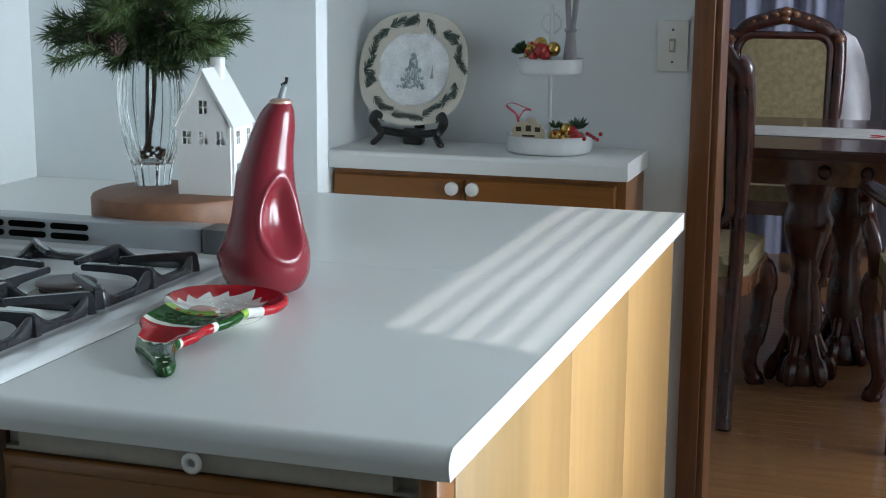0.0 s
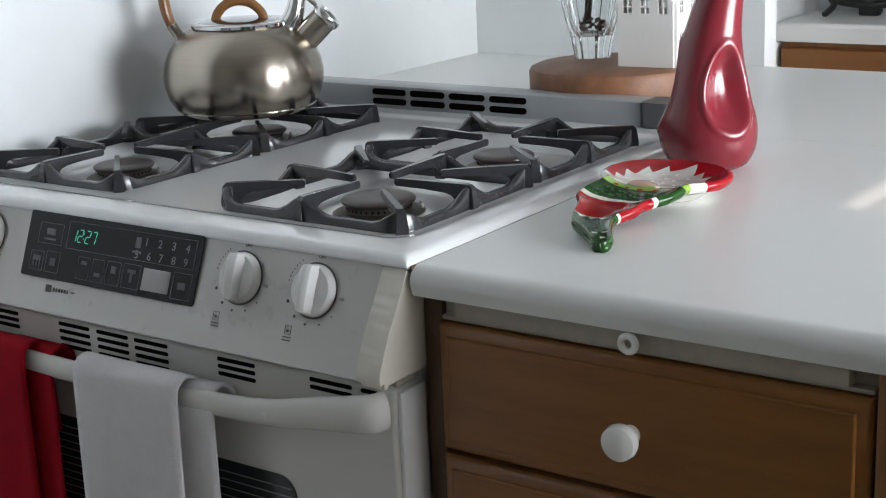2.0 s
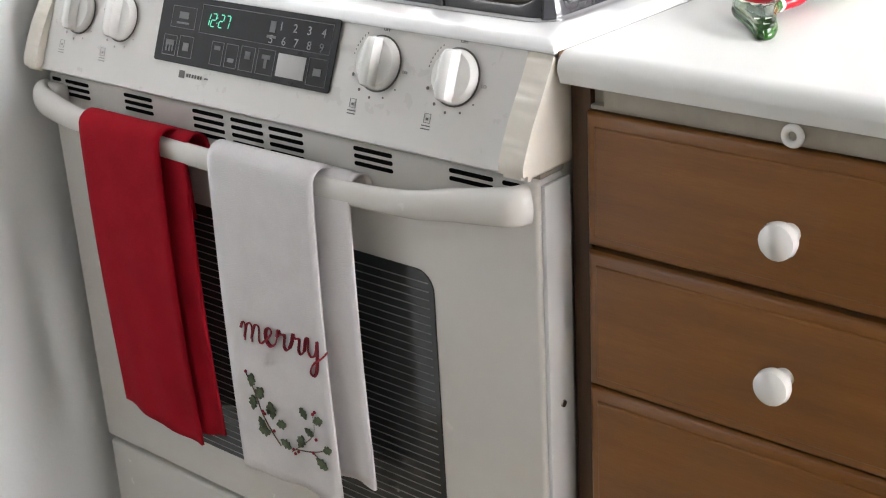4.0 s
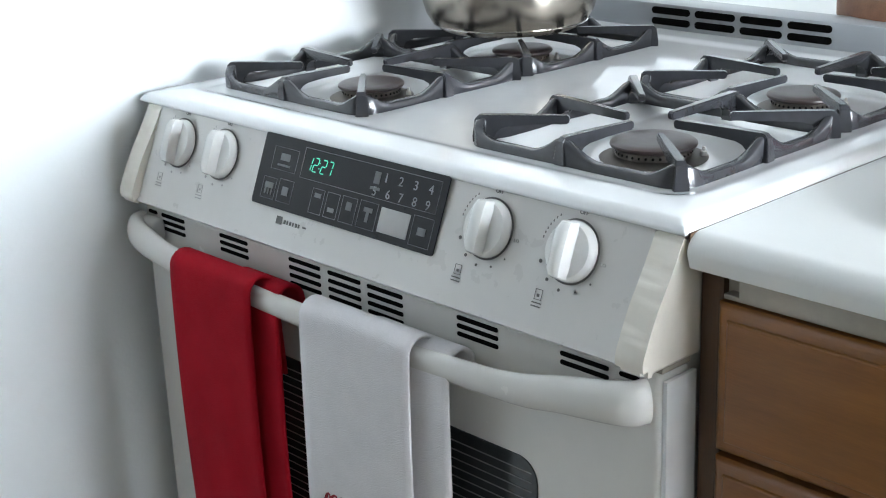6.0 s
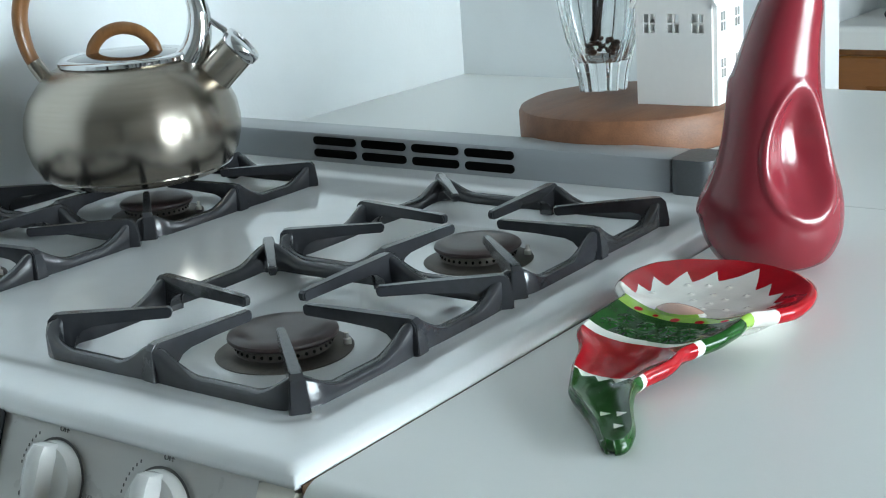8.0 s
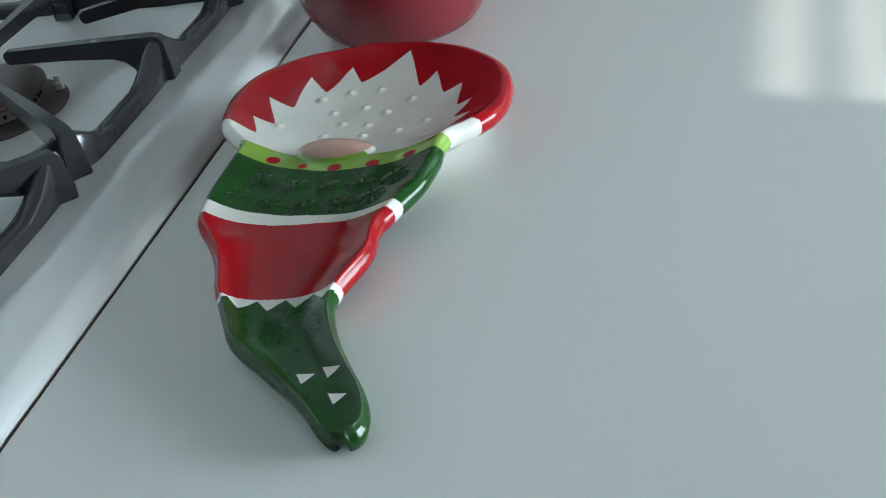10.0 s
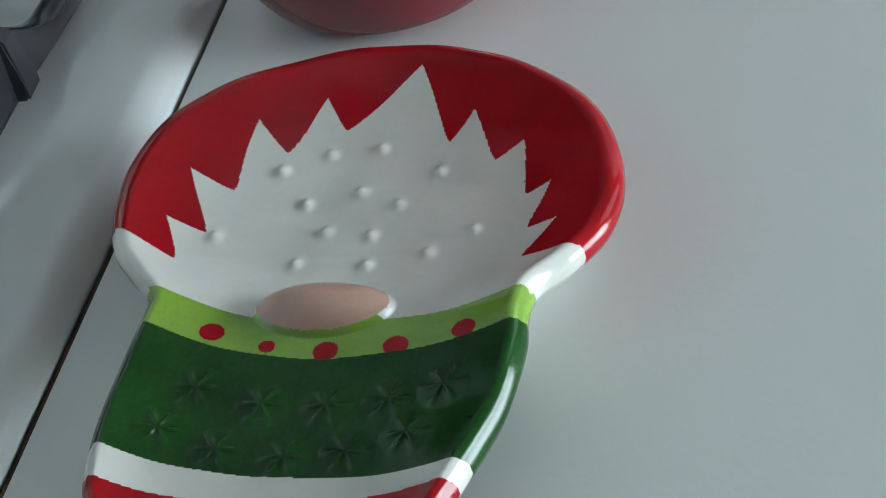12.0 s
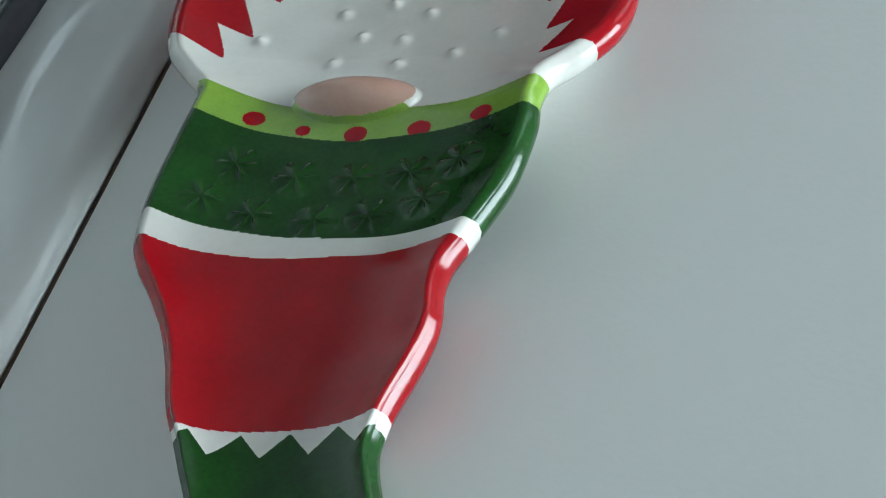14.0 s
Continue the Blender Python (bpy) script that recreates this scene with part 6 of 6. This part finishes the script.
def chair(arms=False):
    c = thing("dining_chair", "carved dark mahogany dining chair with olive gold upholstery", "chair", "chairs round the table")
    cush = nb()
    prism(cush, round_rect(-0.24, 0.24, -0.22, 0.24, 0.07, 6), 0.44, 0.5)
    bmesh.ops.bevel(cush, geom=[e for e in cush.edges if all(v.co.z > 0.49 for v in e.verts)], offset=0.028, segments=4, affect="EDGES")
    part("seat", cush, M_UPHOL, c, "olive gold patterned seat cushion", angle=60)
    rail = nb()
    prism(rail, round_rect(-0.25, 0.25, -0.23, 0.25, 0.07, 6), 0.385, 0.44)
    # rail in the lighter mahogany, its sheen painted in
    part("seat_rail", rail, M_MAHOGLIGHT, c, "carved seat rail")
    for sx in (-1, 1):
        part("front_leg", tube(nb(), smoothed([(sx * 0.2, 0.2, 0.42), (sx * 0.235, 0.235, 0.36), (sx * 0.228, 0.225, 0.22), (sx * 0.205, 0.205, 0.09), (sx * 0.215, 0.22, 0.035), (sx * 0.225, 0.24, 0.0)], 6), [0.04] * 4 + [0.043] * 5 + [0.034] * 7 + [0.024] * 9 + [0.03] * 6, 12), M_MAHOG, c)
        part("rear_leg", tube(nb(), smoothed([(sx * 0.21, -0.21, 0.46), (sx * 0.205, -0.225, 0.25), (sx * 0.205, -0.26, 0.1), (sx * 0.21, -0.3, 0.0)], 5), 0.023, 10), M_MAHOG, c)
        part("back_post", tube(nb(), smoothed([(sx * 0.21, -0.21, 0.42), (sx * 0.215, -0.23, 0.6), (sx * 0.228, -0.265, 0.85), (sx * 0.225, -0.305, 1.03), (sx * 0.2, -0.31, 1.075)], 5), [0.022] * 8 + [0.027] * 8 + [0.032] * 5, 10), M_MAHOG, c)
        part("ear_scroll", ball(nb(), (sx * 0.222, -0.305, 1.05), 0.03, 14), M_MAHOGLIGHT, c)
        if arms:
            part("arm", tube(nb(), smoothed([(sx * 0.225, -0.24, 0.69), (sx * 0.27, -0.05, 0.7), (sx * 0.285, 0.12, 0.69), (sx * 0.28, 0.2, 0.65), (sx * 0.27, 0.19, 0.59), (sx * 0.265, 0.13, 0.56), (sx * 0.25, 0.1, 0.5), (sx * 0.24, 0.12, 0.42)], 5), 0.026, 12), M_MAHOG, c, "scrolled arm")
    crest = smoothed([(-0.2, -0.31, 1.06), (-0.16, -0.312, 1.1), (-0.08, -0.315, 1.125), (0, -0.317, 1.145), (0.08, -0.315, 1.125), (0.16, -0.312, 1.1), (0.2, -0.31, 1.06)], 5)
    part("crest_rail", tube(nb(), crest, [0.026 + 0.014 * math.sin(math.pi * k / 30) for k in range(len(crest))], 12, flat=0.7), M_MAHOG, c, "arched carved crest rail")
    orn = nb()
    for k, (dx, dz, r) in enumerate(((0, 1.16, 0.03), (-0.04, 1.15, 0.022), (0.04, 1.15, 0.022), (-0.085, 1.135, 0.018), (0.085, 1.135, 0.018), (0, 1.13, 0.026), (-0.13, 1.118, 0.014), (0.13, 1.118, 0.014))):
        ball(orn, (dx, -0.3, dz), r, 10, 0.8)
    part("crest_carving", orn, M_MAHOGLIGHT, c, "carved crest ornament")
    pad = nb()
    prism(pad, round_rect(-0.175, 0.175, 0.0, 0.44, 0.05, 6), -0.018, 0.025, Matrix.Translation((0, -0.245, 0.61)) @ Matrix.Rotation(radians(97), 4, "X"))
    bmesh.ops.bevel(pad, geom=[e for e in pad.edges], offset=0.006, segments=2, affect="EDGES")
    part("back_pad", pad, M_UPHOL, c, "olive gold patterned back pad")
    fr = nb()
    fm = Matrix.Translation((0, -0.245, 0.61)) @ Matrix.Rotation(radians(97), 4, "X")
    loop = [fm @ Vector((x, y, 0)) for x, y in round_rect(-0.19, 0.19, -0.015, 0.455, 0.055, 6)]
    tube(fr, loop + [loop[0]], 0.019, 8, caps=False)
    part("back_frame", fr, M_MAHOG, c)
    return c


c1 = chair()
c1.matrix_basis = pose(0.185, 3.26, 0, 0, 0, -3)
copy_thing(c1, pose(0.34, 4.78, 0, 0, 0, 180))
c3 = chair(True)
c3.matrix_basis = pose(1.03, 3.2, 0, 0, 0, 6)
tagged(c3, "carved dark mahogany armchair with scrolled arms beside the table")

table = thing("dining_table", "polished dark mahogany dining table with carved claw-foot legs", "table")
bm = nb()
prism(bm, round_rect(0.2, 2.3, 3.42, 4.46, 0.16, 8), 0.745, 0.778)
bmesh.ops.bevel(bm, geom=[e for e in bm.edges if all(v.co.z > 0.77 for v in e.verts) or all(v.co.z < 0.75 for v in e.verts)], offset=0.009, segments=3, affect="EDGES")
part("tabletop", bm, M_MAHOG, table, "glossy dark red-brown table top", angle=50)
# apron colour holds the highlight of the carving
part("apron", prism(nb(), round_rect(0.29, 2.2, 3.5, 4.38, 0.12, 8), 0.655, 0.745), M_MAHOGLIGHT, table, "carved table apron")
for k in range(9):
    part("apron_carving", ball(nb(), (0.6 + k * 0.13, 3.497, 0.7), 0.022, 12, 1.1), M_MAHOG, table)
for lx, ly in ((0.555, 3.56), (0.675, 3.86), (1.9, 3.56), (1.9, 3.95)):
    part("leg", lathe(nb(), [(0, 0), (0.075, 0), (0.082, 0.03), (0.07, 0.075), (0.05, 0.1), (0.052, 0.13), (0.062, 0.2), (0.058, 0.27), (0.043, 0.33), (0.05, 0.36), (0.042, 0.38), (0.052, 0.43), (0.075, 0.5), (0.082, 0.54), (0.065, 0.58), (0.07, 0.62), (0.085, 0.66), (0, 0.66)], 24, (lx, ly, 0)), M_MAHOG, table, "turned carved leg")
    for a in range(6):
        an = radians(a * 60 + 15)
        part("claw", tube(nb(), smoothed([(lx + 0.045 * math.cos(an), ly + 0.045 * math.sin(an), 0.16), (lx + 0.075 * math.cos(an), ly + 0.075 * math.sin(an), 0.09), (lx + 0.095 * math.cos(an), ly + 0.095 * math.sin(an), 0.05), (lx + 0.1 * math.cos(an), ly + 0.1 * math.sin(an), 0.004)], 4), [0.016] * 5 + [0.024] * 5 + [0.02] * 2 + [0.012], 8), M_MAHOG, table)
rn = part("table_runner", box(nb(), 0.26, 2.26, 3.78, 4.1, 0.7785, 0.781, 0.001), M_RUNNER)
tagged(rn, "ivory table runner with red flowers along the dark table", "table runner")
for k in range(7):
    f = nb()
    for a in range(5):
        an = radians(72 * a + 20 * k)
        prism(f, [(0, 0), (0.05 * math.cos(an - 0.35), 0.05 * math.sin(an - 0.35)), (0.07 * math.cos(an), 0.07 * math.sin(an)), (0.05 * math.cos(an + 0.35), 0.05 * math.sin(an + 0.35))], 0, 0.001, Matrix.Translation((0.78 + 0.2 * k, 3.86 + 0.1 * (k % 2), 0.7812)))
    part("red_flower", f, M_REDCLOTH, rn, "red flower", smooth=False)

curt = thing("sheer_curtain", "lavender grey gathered curtains across the dining room window", "curtain")
for x0, x1, ph in ((-0.6, 0.55, 0.0), (0.75, 2.6, 1.7)):
    bm = nb()
    n = 120
    a = []
    for k in range(n + 1):
        x = x0 + (x1 - x0) * k / n
        y = 5.75 + 0.035 * math.sin(x * 42 + ph) + 0.015 * math.sin(x * 97 + ph)
        a.append((bm.verts.new((x, y, 0.0)), bm.verts.new((x, y + 0.01, 2.3))))
    for p, q in zip(a, a[1:]):
        bm.faces.new((p[0], q[0], q[1], p[1]))
    part("curtain_panel", bm, M_SHEER, curt, angle=80)
part("curtain_rod", tube(nb(), [(-0.8, 5.75, 2.32), (2.8, 5.75, 2.32)], 0.014, 12), M_MAHOG, curt)

cloth = thing("draped_cloth", "white cloth draped over a seat by the curtains", "cloth")
bm = nb()
rings = []
for z, r in ((0.45, 0.17), (0.6, 0.16), (0.75, 0.15), (0.88, 0.13), (0.98, 0.1), (1.05, 0.06), (1.08, 0.0)):
    if r == 0:
        rings.append([bm.verts.new((0.57, 5.35, z))])
    else:
        rings.append([bm.verts.new((0.57 + 0.8 * r * (1 + 0.12 * math.sin(5 * a + z * 9)) * math.cos(a), 5.35 + 0.8 * r * (1 + 0.12 * math.sin(5 * a + z * 9)) * math.sin(a), z)) for a in (2 * math.pi * k / 40 for k in range(40))])
for a, b in zip(rings, rings[1:]):
    for k in range(40):
        if len(b) == 1:
            bm.faces.new((a[k], a[(k + 1) % 40], b[0]))
        else:
            bm.faces.new((a[k], a[(k + 1) % 40], b[(k + 1) % 40], b[k]))
bm.faces.new(rings[0])
part("cloth_folds", bm, M_WHITECLOTH, cloth, angle=70)
part("stool", box(nb(), 0.47, 0.67, 5.25, 5.45, 0, 0.455, 0.01), M_MAHOG, cloth, "dark seat under the cloth")

plant = thing("potted_plant", "dark green leafy plant in a dark pot by the window", "plant")
part("pot", lathe(nb(), [(0, 0.72), (0.07, 0.72), (0.1, 0.9), (0.105, 0.91), (0.09, 0.91), (0, 0.88)], 24, (1.0, 5.2, 0)), M_BLACKWOOD, plant)
part("pot_stand", lathe(nb(), [(0, 0), (0.12, 0), (0.12, 0.02), (0.03, 0.05), (0.03, 0.68), (0.11, 0.7), (0.11, 0.72), (0, 0.72)], 24, (1.0, 5.2, 0)), M_MAHOG, plant)
leaf_tuft(plant, (1.0, 5.2, 0.9), 40, 0.24, M_LEAF, 1.0, (0, 0, 0.7))

# ---- floor strips seen through the doorway ----
spread = M_FLOOR.node_tree
info = spread.nodes.new("ShaderNodeObjectInfo")
times = spread.nodes.new("ShaderNodeMath")
times.operation = "MULTIPLY"
times.inputs[1].default_value = 40.0
spread.links.new(info.outputs["Random"], times.inputs[0])
spread.links.new(times.outputs[0], next(n for n in spread.nodes if n.type == "MAPPING").inputs["Location"])
bm = box(nb(), 0.001, 0.899, 0.0007, 0.0563, 0.0, 0.004, 0.0012, 1)
strip_mesh = bpy.data.meshes.new("floor_strip")
bm.to_mesh(strip_mesh)
bm.free()
strip_mesh.materials.append(M_FLOOR)
rnd = random.Random(21)
for row in range(44):
    shift = rnd.uniform(0, 0.9)
    for k in range(3):
        o = new("floor_strip", strip_mesh)
        o.parent = dining_floor
        o.location = (-0.35 + shift - 0.45 + 0.9 * k, 2.19 + row * 0.057, -0.0038)
